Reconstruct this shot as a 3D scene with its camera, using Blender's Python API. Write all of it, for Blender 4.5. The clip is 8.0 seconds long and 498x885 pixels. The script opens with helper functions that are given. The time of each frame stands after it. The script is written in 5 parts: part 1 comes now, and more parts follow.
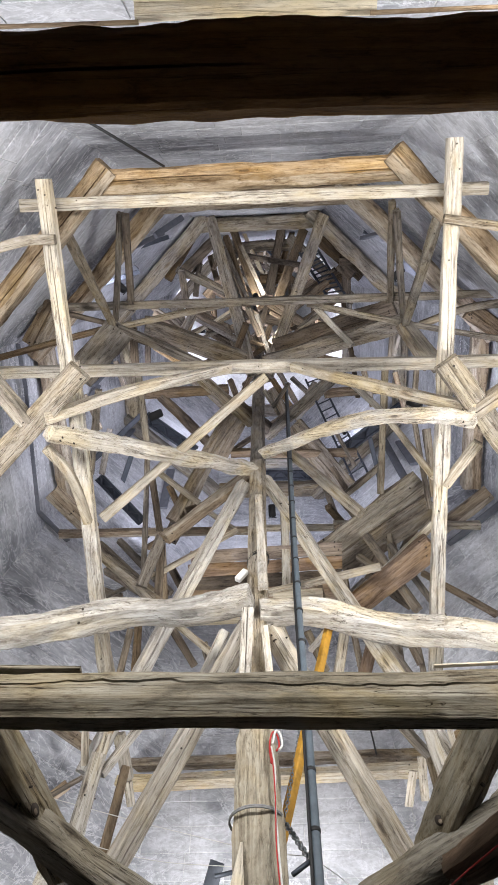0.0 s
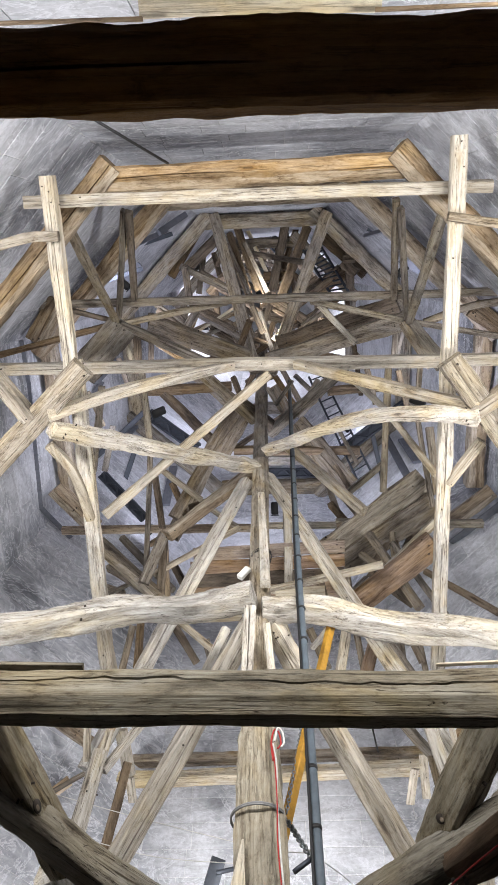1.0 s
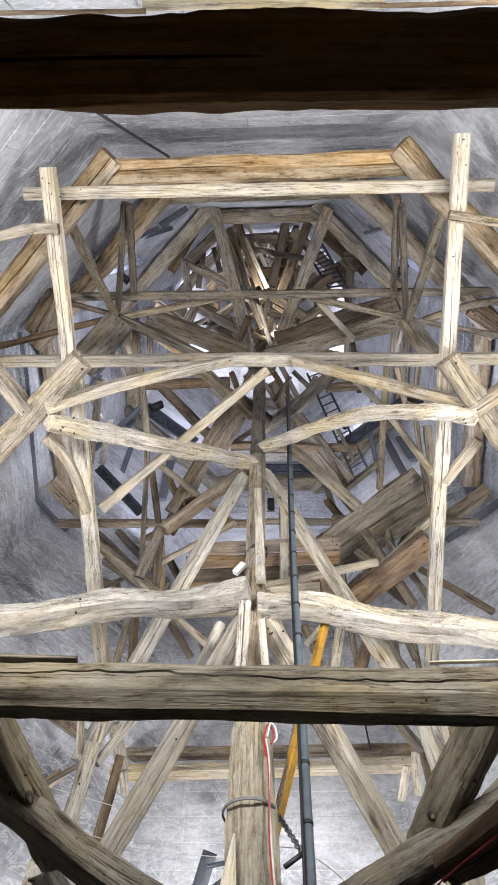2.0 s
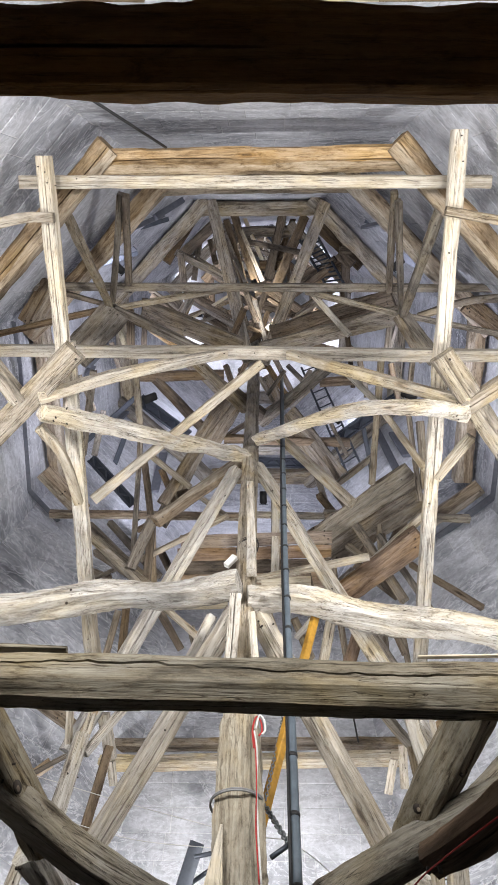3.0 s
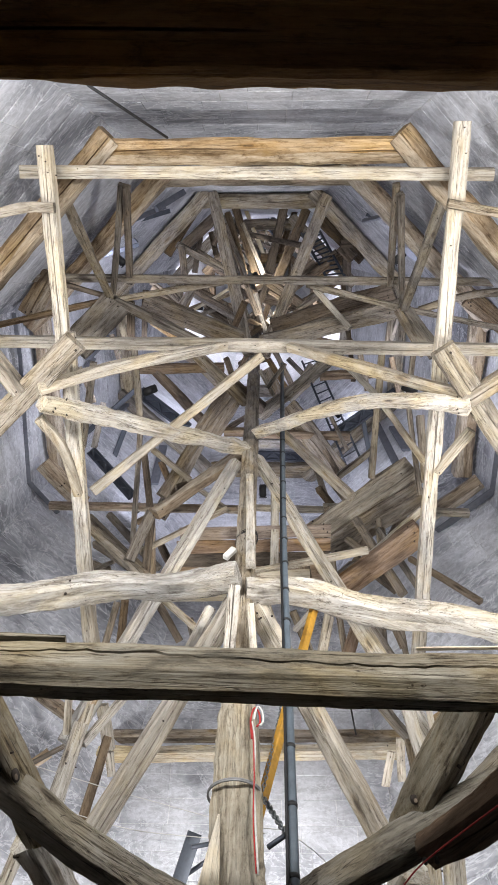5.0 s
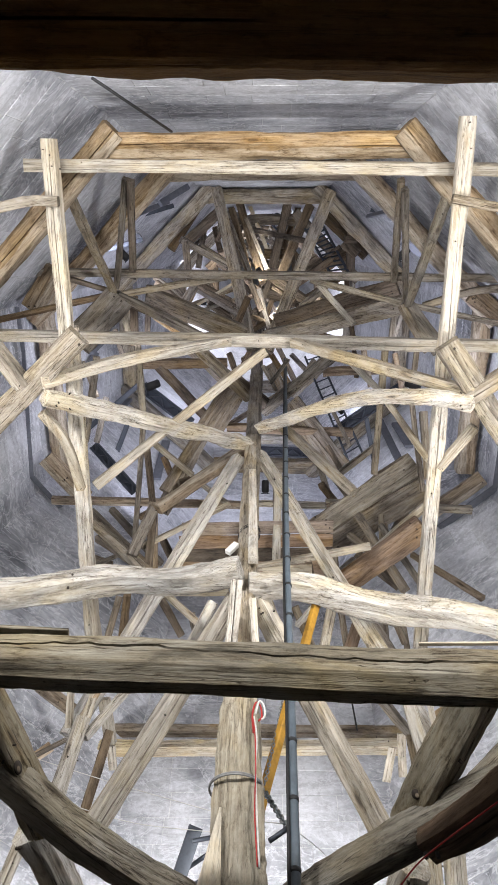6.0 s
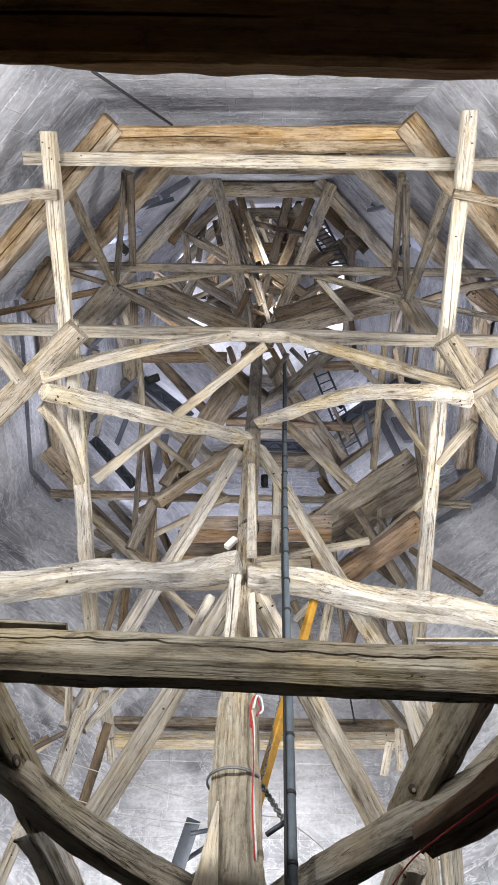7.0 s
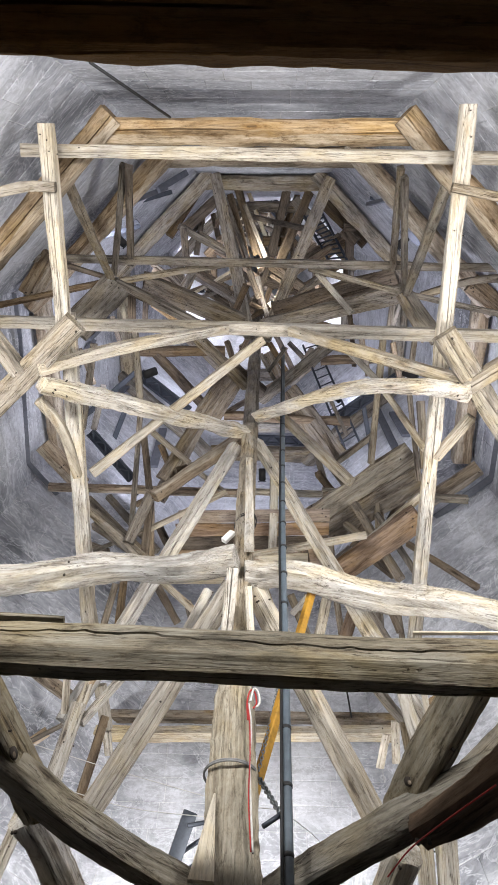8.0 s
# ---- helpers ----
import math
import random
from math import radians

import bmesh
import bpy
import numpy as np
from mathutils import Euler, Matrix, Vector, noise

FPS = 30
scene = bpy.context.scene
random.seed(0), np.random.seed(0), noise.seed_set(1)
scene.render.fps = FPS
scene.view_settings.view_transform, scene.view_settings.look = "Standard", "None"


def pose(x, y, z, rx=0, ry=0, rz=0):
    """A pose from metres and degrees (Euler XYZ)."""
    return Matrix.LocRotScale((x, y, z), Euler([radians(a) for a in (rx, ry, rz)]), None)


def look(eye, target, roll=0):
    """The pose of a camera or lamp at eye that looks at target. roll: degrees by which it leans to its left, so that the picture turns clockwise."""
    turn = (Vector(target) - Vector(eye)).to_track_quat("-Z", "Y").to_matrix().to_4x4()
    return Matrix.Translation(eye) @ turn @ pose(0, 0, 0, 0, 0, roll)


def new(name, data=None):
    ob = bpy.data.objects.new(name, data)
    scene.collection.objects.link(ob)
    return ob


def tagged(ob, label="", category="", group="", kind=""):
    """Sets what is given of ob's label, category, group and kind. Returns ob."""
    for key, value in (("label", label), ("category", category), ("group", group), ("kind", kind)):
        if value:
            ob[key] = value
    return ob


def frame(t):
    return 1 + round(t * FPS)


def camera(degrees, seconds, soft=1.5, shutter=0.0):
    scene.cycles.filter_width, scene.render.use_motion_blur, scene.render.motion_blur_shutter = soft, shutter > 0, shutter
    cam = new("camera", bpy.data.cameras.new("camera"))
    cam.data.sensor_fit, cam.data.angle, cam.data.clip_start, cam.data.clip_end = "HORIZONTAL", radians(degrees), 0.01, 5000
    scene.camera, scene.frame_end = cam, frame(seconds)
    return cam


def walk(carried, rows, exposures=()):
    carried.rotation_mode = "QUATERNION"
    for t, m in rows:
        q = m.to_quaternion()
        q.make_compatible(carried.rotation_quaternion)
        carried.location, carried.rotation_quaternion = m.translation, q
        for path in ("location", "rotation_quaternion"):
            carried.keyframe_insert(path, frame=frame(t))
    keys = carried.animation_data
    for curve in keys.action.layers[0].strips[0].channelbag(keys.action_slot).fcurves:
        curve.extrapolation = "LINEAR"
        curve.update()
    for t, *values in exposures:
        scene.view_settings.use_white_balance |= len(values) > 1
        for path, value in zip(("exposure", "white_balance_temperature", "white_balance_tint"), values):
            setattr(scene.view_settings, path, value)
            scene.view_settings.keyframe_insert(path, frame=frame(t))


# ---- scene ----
cam = camera(38.7, 8.0)
PATH = [
    (0, pose(0, 0, 1.6, 159.925, -1.028, 2.863)),
    (0.5, pose(-0.0004, 0.0038, 1.5992, 159.802, -1.155, 2.846)),
    (1, pose(-0.0008, -0.0029, 1.6026, 159.701, -1.315, 2.734)),
    (2.5, pose(-0.0003, -0.0034, 1.604, 159.119, -1.383, 1.309)),
    (3, pose(0.0027, -0.0019, 1.6019, 158.852, -1.221, 0.865)),
    (3.5, pose(0.0029, 0.0004, 1.6023, 158.65, -1.062, 0.672)),
    (4, pose(0.0023, 0.0069, 1.6019, 158.528, -1.071, 0.642)),
    (4.5, pose(0.0047, 0.0111, 1.6019, 158.464, -1.18, 0.597)),
    (6, pose(-0.0021, 0.0259, 1.6014, 158.074, -1.636, 0.32)),
    (6.5, pose(-0.0013, 0.0231, 1.6039, 157.821, -1.694, 0.23)),
    (7, pose(0.0009, 0.0166, 1.6048, 157.571, -1.691, 0.088)),
    (7.5, pose(-0.0006, 0.0225, 1.603, 157.29, -1.689, -0.035)),
    (8, pose(0.0035, 0.019, 1.6042, 157.103, -1.594, -0.119)),
]

walk(cam, PATH)

# ---- world and lights ----
world = bpy.data.worlds.new("world")
world.use_nodes = True
scene.world = world
sky = world.node_tree.nodes.new("ShaderNodeTexSky")
sky.sky_type, sky.sun_disc = "NISHITA", False
sky.sun_elevation, sky.sun_rotation = radians(30), radians(40)
back = world.node_tree.nodes["Background"]
world.node_tree.links.new(sky.outputs["Color"], back.inputs["Color"])
back.inputs["Strength"].default_value = 0.1
scene.view_settings.exposure = 0.75


def floodlight(x, y, z, target, watts, size=0.5, spread=150, colour=(1.0, 0.985, 0.97)):
    """A flood lamp aimed into the spire; added hidden lamps use it too."""
    data = bpy.data.lights.new("floodlight", "AREA")
    data.energy, data.size, data.color, data.spread = watts, size, colour, radians(spread)
    ob = new("floodlight", data)
    ob.matrix_world = look((x, y, z), target)
    return ob


AX, AY = -0.12, 3.45          # axis of the spire
# work lamps on the added decks, two more on brackets at the stone behind
LOW_LAMPS = (((-3.6, 1.9, 4.1), (-0.3, 2.6, 9), 74, 118), ((3.4, 1.9, 4.1), (0.2, 2.6, 9), 74, 118),
             ((-3.2, 5.6, 4.1), (-0.7, 7.4, 5.6), 66, 100), ((3.0, 5.6, 4.1), (0.5, 7.4, 5.6), 66, 100),
             ((-1.8, -0.55, 5.0), (-0.5, 2.4, 6.6), 82, 165), ((1.7, -0.55, 5.0), (0.4, 2.4, 6.6), 74, 165))
for at, aim, watts, spread in LOW_LAMPS:
    floodlight(*at, aim, watts, 0.45, spread)
COOL = (0.82, 0.84, 1.0)


# ---- materials ----
def material(name):
    mat = bpy.data.materials.new(name)
    mat.use_nodes = True
    return mat, mat.node_tree.nodes, mat.node_tree.links, mat.node_tree.nodes["Principled BSDF"]


def ramp(nodes, stops):
    r = nodes.new("ShaderNodeValToRGB")
    while len(r.color_ramp.elements) < len(stops):
        r.color_ramp.elements.new(0.5)
    for e, (p, c) in zip(r.color_ramp.elements, stops):
        e.position, e.color = p, (*c, 1)
    return r


def texnoise(nodes, links, vec, scale, detail=4.0, rough=0.6, distortion=0.0):
    n = nodes.new("ShaderNodeTexNoise")
    n.inputs["Scale"].default_value, n.inputs["Detail"].default_value = scale, detail
    n.inputs["Roughness"].default_value, n.inputs["Distortion"].default_value = rough, distortion
    links.new(vec, n.inputs["Vector"])
    return n


def mixed(nodes, links, mode, fac, a, b):
    m = nodes.new("ShaderNodeMix")
    m.data_type, m.blend_type = "RGBA", mode
    for sock, val in ((m.inputs[0], fac), (m.inputs[6], a), (m.inputs[7], b)):
        if isinstance(val, (int, float)):
            sock.default_value = val
        elif isinstance(val, tuple):
            sock.default_value = (*val, 1)
        else:
            links.new(val, sock)
    return m.outputs[2]


def scaled(nodes, links, vec, sx, sy, sz, rnd=True):
    m = nodes.new("ShaderNodeMapping")
    m.inputs["Scale"].default_value = (sx, sy, sz)
    links.new(vec, m.inputs["Vector"])
    if rnd:
        info, mul = nodes.new("ShaderNodeObjectInfo"), nodes.new("ShaderNodeVectorMath")
        mul.operation = "MULTIPLY"
        mul.inputs[1].default_value = (37.0, 53.0, 91.0)
        links.new(info.outputs["Random"], mul.inputs[0])
        links.new(mul.outputs[0], m.inputs["Location"])
    return m.outputs[0]


def wood(name, light, mid, dark, stain=0.5, cracks=0.5, rough=0.85, sap=None):
    """Oak with grain along the local X axis, drying cracks, stains and nail marks."""
    mat, nodes, links, bsdf = material(name)
    co = nodes.new("ShaderNodeTexCoord").outputs["Object"]
    grain = texnoise(nodes, links, scaled(nodes, links, co, 1.1, 46, 46), 1.0, 9, 0.68, 0.4)
    broad = texnoise(nodes, links, scaled(nodes, links, co, 0.9, 7, 7), 1.0, 8, 0.7, 0.6)
    blot = texnoise(nodes, links, scaled(nodes, links, co, 1.5, 6, 6), 1.0, 9, 0.72, 0.5)
    crack = texnoise(nodes, links, scaled(nodes, links, co, 0.6, 24, 24), 1.0, 4, 0.55, 0.5)
    r1 = ramp(nodes, [(0.22, dark), (0.42, mid), (0.6, light)])
    links.new(grain.outputs["Fac"], r1.inputs[0])
    r2 = ramp(nodes, [(0.3, mid), (0.55, light), (0.75, mid)])
    links.new(broad.outputs["Fac"], r2.inputs[0])
    col = mixed(nodes, links, "MIX", 0.4, r1.outputs[0], r2.outputs[0])
    # yellowed and greyed lengths
    tone = texnoise(nodes, links, scaled(nodes, links, co, 1.6, 3.5, 3.5), 1.0, 4, 0.6, 0.4)
    rt = ramp(nodes, [(0.34, (0.86, 0.89, 0.95)), (0.5, (1, 1, 1)), (0.64, (1.0, 0.93, 0.76))])
    links.new(tone.outputs["Fac"], rt.inputs[0])
    col = mixed(nodes, links, "MULTIPLY", 0.85, col, rt.outputs[0])
    if sap:
        # pale sapwood along one edge, with a wavy border
        sep, mad = nodes.new("ShaderNodeSeparateXYZ"), nodes.new("ShaderNodeMath")
        mad.operation = "MULTIPLY_ADD"
        mad.inputs[1].default_value = 6.0
        wave = texnoise(nodes, links, scaled(nodes, links, co, 1.2, 1, 1), 1.0, 5, 0.6)
        links.new(co, sep.inputs[0])
        links.new(sep.outputs[1], mad.inputs[0])
        links.new(wave.outputs["Fac"], mad.inputs[2])
        rs = ramp(nodes, [(0.62, (0, 0, 0)), (0.66, (0.75,) * 3)])
        links.new(mad.outputs[0], rs.inputs[0])
        col = mixed(nodes, links, "MIX", rs.outputs[0], col, sap)
    r3 = ramp(nodes, [(0.36, tuple(0.2 + c * 0.5 for c in mid)), (0.46, (0.78, 0.74, 0.69)), (0.56, (1, 1, 1))])
    links.new(blot.outputs["Fac"], r3.inputs[0])
    col = mixed(nodes, links, "MULTIPLY", stain, col, r3.outputs[0])
    r4 = ramp(nodes, [(0.485, (1, 1, 1)), (0.497, (0.12, 0.09, 0.07)), (0.51, (1, 1, 1))])
    links.new(crack.outputs["Fac"], r4.inputs[0])
    gate = texnoise(nodes, links, scaled(nodes, links, co, 1.1, 3, 3), 1.0, 2)
    r5 = ramp(nodes, [(0.38, (0, 0, 0)), (0.46, (cracks,) * 3)])
    links.new(gate.outputs["Fac"], r5.inputs[0])
    col = mixed(nodes, links, "MULTIPLY", r5.outputs[0], col, r4.outputs[0])
    speck = texnoise(nodes, links, scaled(nodes, links, co, 9, 60, 60), 1.0, 3, 0.7)
    r6 = ramp(nodes, [(0.30, (0.35, 0.31, 0.27)), (0.43, (1, 1, 1))])
    links.new(speck.outputs["Fac"], r6.inputs[0])
    col = mixed(nodes, links, "MULTIPLY", 0.45, col, r6.outputs[0])
    knot = nodes.new("ShaderNodeTexVoronoi")
    knot.inputs["Scale"].default_value = 1.0
    links.new(scaled(nodes, links, co, 1.4, 5, 5), knot.inputs["Vector"])
    r7 = ramp(nodes, [(0.055, (0.16, 0.12, 0.09)), (0.1, (0.78, 0.7, 0.6)), (0.17, (1, 1, 1))])
    links.new(knot.outputs["Distance"], r7.inputs[0])
    col = mixed(nodes, links, "MULTIPLY", 0.7, col, r7.outputs[0])
    # rubbed-in dirt: dark runs along the grain and small smudges
    run = texnoise(nodes, links, scaled(nodes, links, co, 1.0, 17, 17), 1.0, 10, 0.8, 0.7)
    r8 = ramp(nodes, [(0.38, (0.34, 0.29, 0.24)), (0.47, (0.86, 0.83, 0.79)), (0.53, (1, 1, 1))])
    links.new(run.outputs["Fac"], r8.inputs[0])
    col = mixed(nodes, links, "MULTIPLY", 0.35 + 0.5 * stain, col, r8.outputs[0])
    smudge = texnoise(nodes, links, scaled(nodes, links, co, 7, 20, 20), 1.0, 10, 0.8, 0.3)
    r9 = ramp(nodes, [(0.36, (0.3, 0.26, 0.22)), (0.45, (0.9, 0.88, 0.85)), (0.5, (1, 1, 1)), (0.64, (1.12, 1.12, 1.12))])
    links.new(smudge.outputs["Fac"], r9.inputs[0])
    col = mixed(nodes, links, "MULTIPLY", 0.3 + 0.6 * stain, col, r9.outputs[0])
    hue, info = nodes.new("ShaderNodeHueSaturation"), nodes.new("ShaderNodeObjectInfo")
    rng = nodes.new("ShaderNodeMapRange")
    rng.inputs[3].default_value, rng.inputs[4].default_value = 0.78, 1.18
    links.new(info.outputs["Random"], rng.inputs[0])
    links.new(rng.outputs[0], hue.inputs["Value"])
    mul, frac, sat = nodes.new("ShaderNodeMath"), nodes.new("ShaderNodeMath"), nodes.new("ShaderNodeMapRange")
    mul.operation, frac.operation = "MULTIPLY", "FRACT"
    mul.inputs[1].default_value = 7.31
    sat.inputs[3].default_value, sat.inputs[4].default_value = 0.75, 1.28
    links.new(info.outputs["Random"], mul.inputs[0])
    links.new(mul.outputs[0], frac.inputs[0])
    links.new(frac.outputs[0], sat.inputs[0])
    links.new(sat.outputs[0], hue.inputs["Saturation"])
    links.new(col, hue.inputs["Color"])
    links.new(hue.outputs[0], bsdf.inputs["Base Color"])
    bsdf.inputs["Roughness"].default_value = rough
    bsdf.inputs["Specular IOR Level"].default_value = 0.25
    add = mixed(nodes, links, "MULTIPLY", 0.8, grain.outputs["Fac"], r4.outputs[0])
    bump = nodes.new("ShaderNodeBump")
    bump.inputs["Strength"].default_value, bump.inputs["Distance"].default_value = 0.9, 0.014
    links.new(add, bump.inputs["Height"])
    links.new(bump.outputs[0], bsdf.inputs["Normal"])
    return mat


PALE = wood("pale_oak", (0.66, 0.61, 0.525), (0.50, 0.445, 0.36), (0.22, 0.17, 0.115), 0.5, 0.8)
BLEACHED = wood("bleached_oak", (0.69, 0.66, 0.605), (0.50, 0.47, 0.42), (0.16, 0.14, 0.11), 0.6, 1.0)
AGED = wood("aged_oak", (0.45, 0.41, 0.35), (0.30, 0.265, 0.215), (0.10, 0.08, 0.06), 0.8, 1.0)
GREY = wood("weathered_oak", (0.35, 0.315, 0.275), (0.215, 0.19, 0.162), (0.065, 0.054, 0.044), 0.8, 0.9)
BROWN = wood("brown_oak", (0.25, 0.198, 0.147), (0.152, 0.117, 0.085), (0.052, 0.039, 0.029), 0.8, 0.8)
HONEY = wood("honey_oak", (0.47, 0.375, 0.27), (0.33, 0.25, 0.17), (0.15, 0.10, 0.06), 0.9, 0.5, sap=(0.56, 0.49, 0.40))
RUST = wood("reddish_plank", (0.44, 0.345, 0.275), (0.31, 0.235, 0.185), (0.14, 0.10, 0.075), 0.7, 0.6)
# unseen floor and decks, kept dark so little light bounces up
DARK_PLANK = wood("dark_floor_plank", (0.07, 0.05, 0.035), (0.045, 0.032, 0.022), (0.02, 0.015, 0.01), 0.5, 0.5)
WHITEWOOD = wood("new_pale_board", (0.78, 0.72, 0.60), (0.66, 0.58, 0.45), (0.46, 0.38, 0.27), 0.15, 0.2)
HEWN = wood("tan_hewn_oak", (0.45, 0.405, 0.315), (0.33, 0.29, 0.218), (0.17, 0.14, 0.095), 0.6, 0.5)
# brown of the top tie beam, and of the shade drawn over one brace
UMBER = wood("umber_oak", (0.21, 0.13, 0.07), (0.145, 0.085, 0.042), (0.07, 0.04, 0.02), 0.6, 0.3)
NEAR = wood("old_oak_beam", (0.325, 0.30, 0.243), (0.222, 0.20, 0.156), (0.07, 0.058, 0.043), 0.8, 1.0)


def stone(name, light, mid, dark):
    """Smooth grey limestone with long streaks, damp patches and lime runs."""
    mat, nodes, links, bsdf = material(name)
    co = nodes.new("ShaderNodeNewGeometry").outputs["Position"]
    streak = texnoise(nodes, links, scaled(nodes, links, co, 0.9, 0.9, 3.6, False), 1.0, 9, 0.72, 1.6)
    patch = texnoise(nodes, links, co, 0.42, 8, 0.66, 0.8)
    wisp = texnoise(nodes, links, scaled(nodes, links, co, 1.2, 1.2, 2.0, False), 1.3, 6, 0.6, 2.8)
    fine = texnoise(nodes, links, co, 16, 8, 0.75)
    r1 = ramp(nodes, [(0.34, dark), (0.48, mid), (0.63, light)])
    links.new(streak.outputs["Fac"], r1.inputs[0])
    r2 = ramp(nodes, [(0.38, dark), (0.48, mid), (0.60, light)])
    links.new(patch.outputs["Fac"], r2.inputs[0])
    col = mixed(nodes, links, "MIX", 0.58, r1.outputs[0], r2.outputs[0])
    r4 = ramp(nodes, [(0.465, (0, 0, 0)), (0.5, (0.75,) * 3), (0.525, (0, 0, 0))])
    links.new(wisp.outputs["Fac"], r4.inputs[0])
    col = mixed(nodes, links, "MIX", r4.outputs[0], col, light)
    r3 = ramp(nodes, [(0.3, (0.6,) * 3), (0.55, (1,) * 3)])
    links.new(fine.outputs["Fac"], r3.inputs[0])
    col = mixed(nodes, links, "MULTIPLY", 0.7, col, r3.outputs[0])
    hue, info, rng = nodes.new("ShaderNodeHueSaturation"), nodes.new("ShaderNodeObjectInfo"), nodes.new("ShaderNodeMapRange")
    rng.inputs[3].default_value, rng.inputs[4].default_value = 0.93, 1.06
    links.new(info.outputs["Random"], rng.inputs[0])
    links.new(rng.outputs[0], hue.inputs["Value"])
    links.new(col, hue.inputs["Color"])
    links.new(hue.outputs[0], bsdf.inputs["Base Color"])
    bsdf.inputs["Roughness"].default_value = 0.9
    bump = nodes.new("ShaderNodeBump")
    bump.inputs["Strength"].default_value, bump.inputs["Distance"].default_value = 0.5, 0.01
    links.new(fine.outputs["Fac"], bump.inputs["Height"])
    links.new(bump.outputs[0], bsdf.inputs["Normal"])
    return mat


STONE = stone("spire_limestone", (0.695, 0.705, 0.755), (0.405, 0.415, 0.455), (0.14, 0.146, 0.164))
MORTAR = stone("lime_mortar", (0.78, 0.78, 0.79), (0.60, 0.605, 0.62), (0.36, 0.365, 0.38))


def plain(name, colour, rough, metal=0.0, wear=0.3):
    mat, nodes, links, bsdf = material(name)
    co = nodes.new("ShaderNodeTexCoord").outputs["Object"]
    n = texnoise(nodes, links, co, 18, 5, 0.65)
    r = ramp(nodes, [(0.3, tuple(c * (1 - wear) for c in colour)), (0.6, colour)])
    links.new(n.outputs["Fac"], r.inputs[0])
    links.new(r.outputs[0], bsdf.inputs["Base Color"])
    bsdf.inputs["Roughness"].default_value, bsdf.inputs["Metallic"].default_value = rough, metal
    return mat


# near-black for peg ends and for the shade drawn in bored holes
PEG_AND_HOLE = plain("dark_peg_and_hole", (0.035, 0.025, 0.018), 0.9)
STEEL = plain("dark_steel", (0.06, 0.068, 0.085), 0.5, 0.5)
GALV = plain("galvanised_steel", (0.32, 0.34, 0.36), 0.4, 0.8)
PIPE = plain("grey_blue_pipe", (0.10, 0.125, 0.15), 0.45)
LEAD = plain("slate_grey_iron", (0.15, 0.158, 0.185), 0.65, 0.2)
RUBBER = plain("black_rubber", (0.012, 0.012, 0.013), 0.6)
YELLOW = plain("yellow_paint", (0.47, 0.25, 0.03), 0.5, 0.0, 0.45)
RED = plain("red_cord", (0.45, 0.035, 0.03), 0.7)
WHITE = plain("white_cord", (0.7, 0.69, 0.66), 0.7)
WIRE = plain("steel_wire", (0.3, 0.3, 0.3), 0.65, 0.3)


# ---- builders ----
def linked(name, bm, mat, parent=None, m=None, label="", smooth=True):
    me = bpy.data.meshes.new(name)
    bm.to_mesh(me)
    bm.free()
    me.materials.append(mat)
    if smooth:
        me.shade_smooth()
    ob = new(name, me)
    if m is not None:
        ob.matrix_world = m
    if parent is not None:
        ob.parent = parent
        ob.matrix_parent_inverse = Matrix.Identity(4)
    if label:
        ob["label"] = label
    return ob


def along(p, q, up=(0, 0, 1)):
    """A pose at p whose X axis points to q and whose Z axis leans towards up."""
    x = (Vector(q) - Vector(p)).normalized()
    z = Vector(up)
    if abs(x.dot(z.normalized())) > 0.97:
        z = Vector((0, -1, 0))
    y = z.cross(x).normalized()
    z = x.cross(y)
    return Matrix.Translation(p) @ Matrix((x, y, z)).transposed().to_4x4()


def spline(pts, n):
    """n + 1 points on a smooth curve through pts."""
    pts = [Vector(p) for p in pts]
    ext = [2 * pts[0] - pts[1], *pts, 2 * pts[-1] - pts[-2]]
    out = []
    for i in range(n + 1):
        s = i / n * (len(pts) - 1)
        k = min(int(s), len(pts) - 2)
        u, (a, b, c, d) = s - k, ext[k:k + 4]
        out.append(0.5 * ((2 * b) + (c - a) * u + (2 * a - 5 * b + 4 * c - d) * u * u + (3 * b - a - 3 * c + d) * u ** 3))
    return out


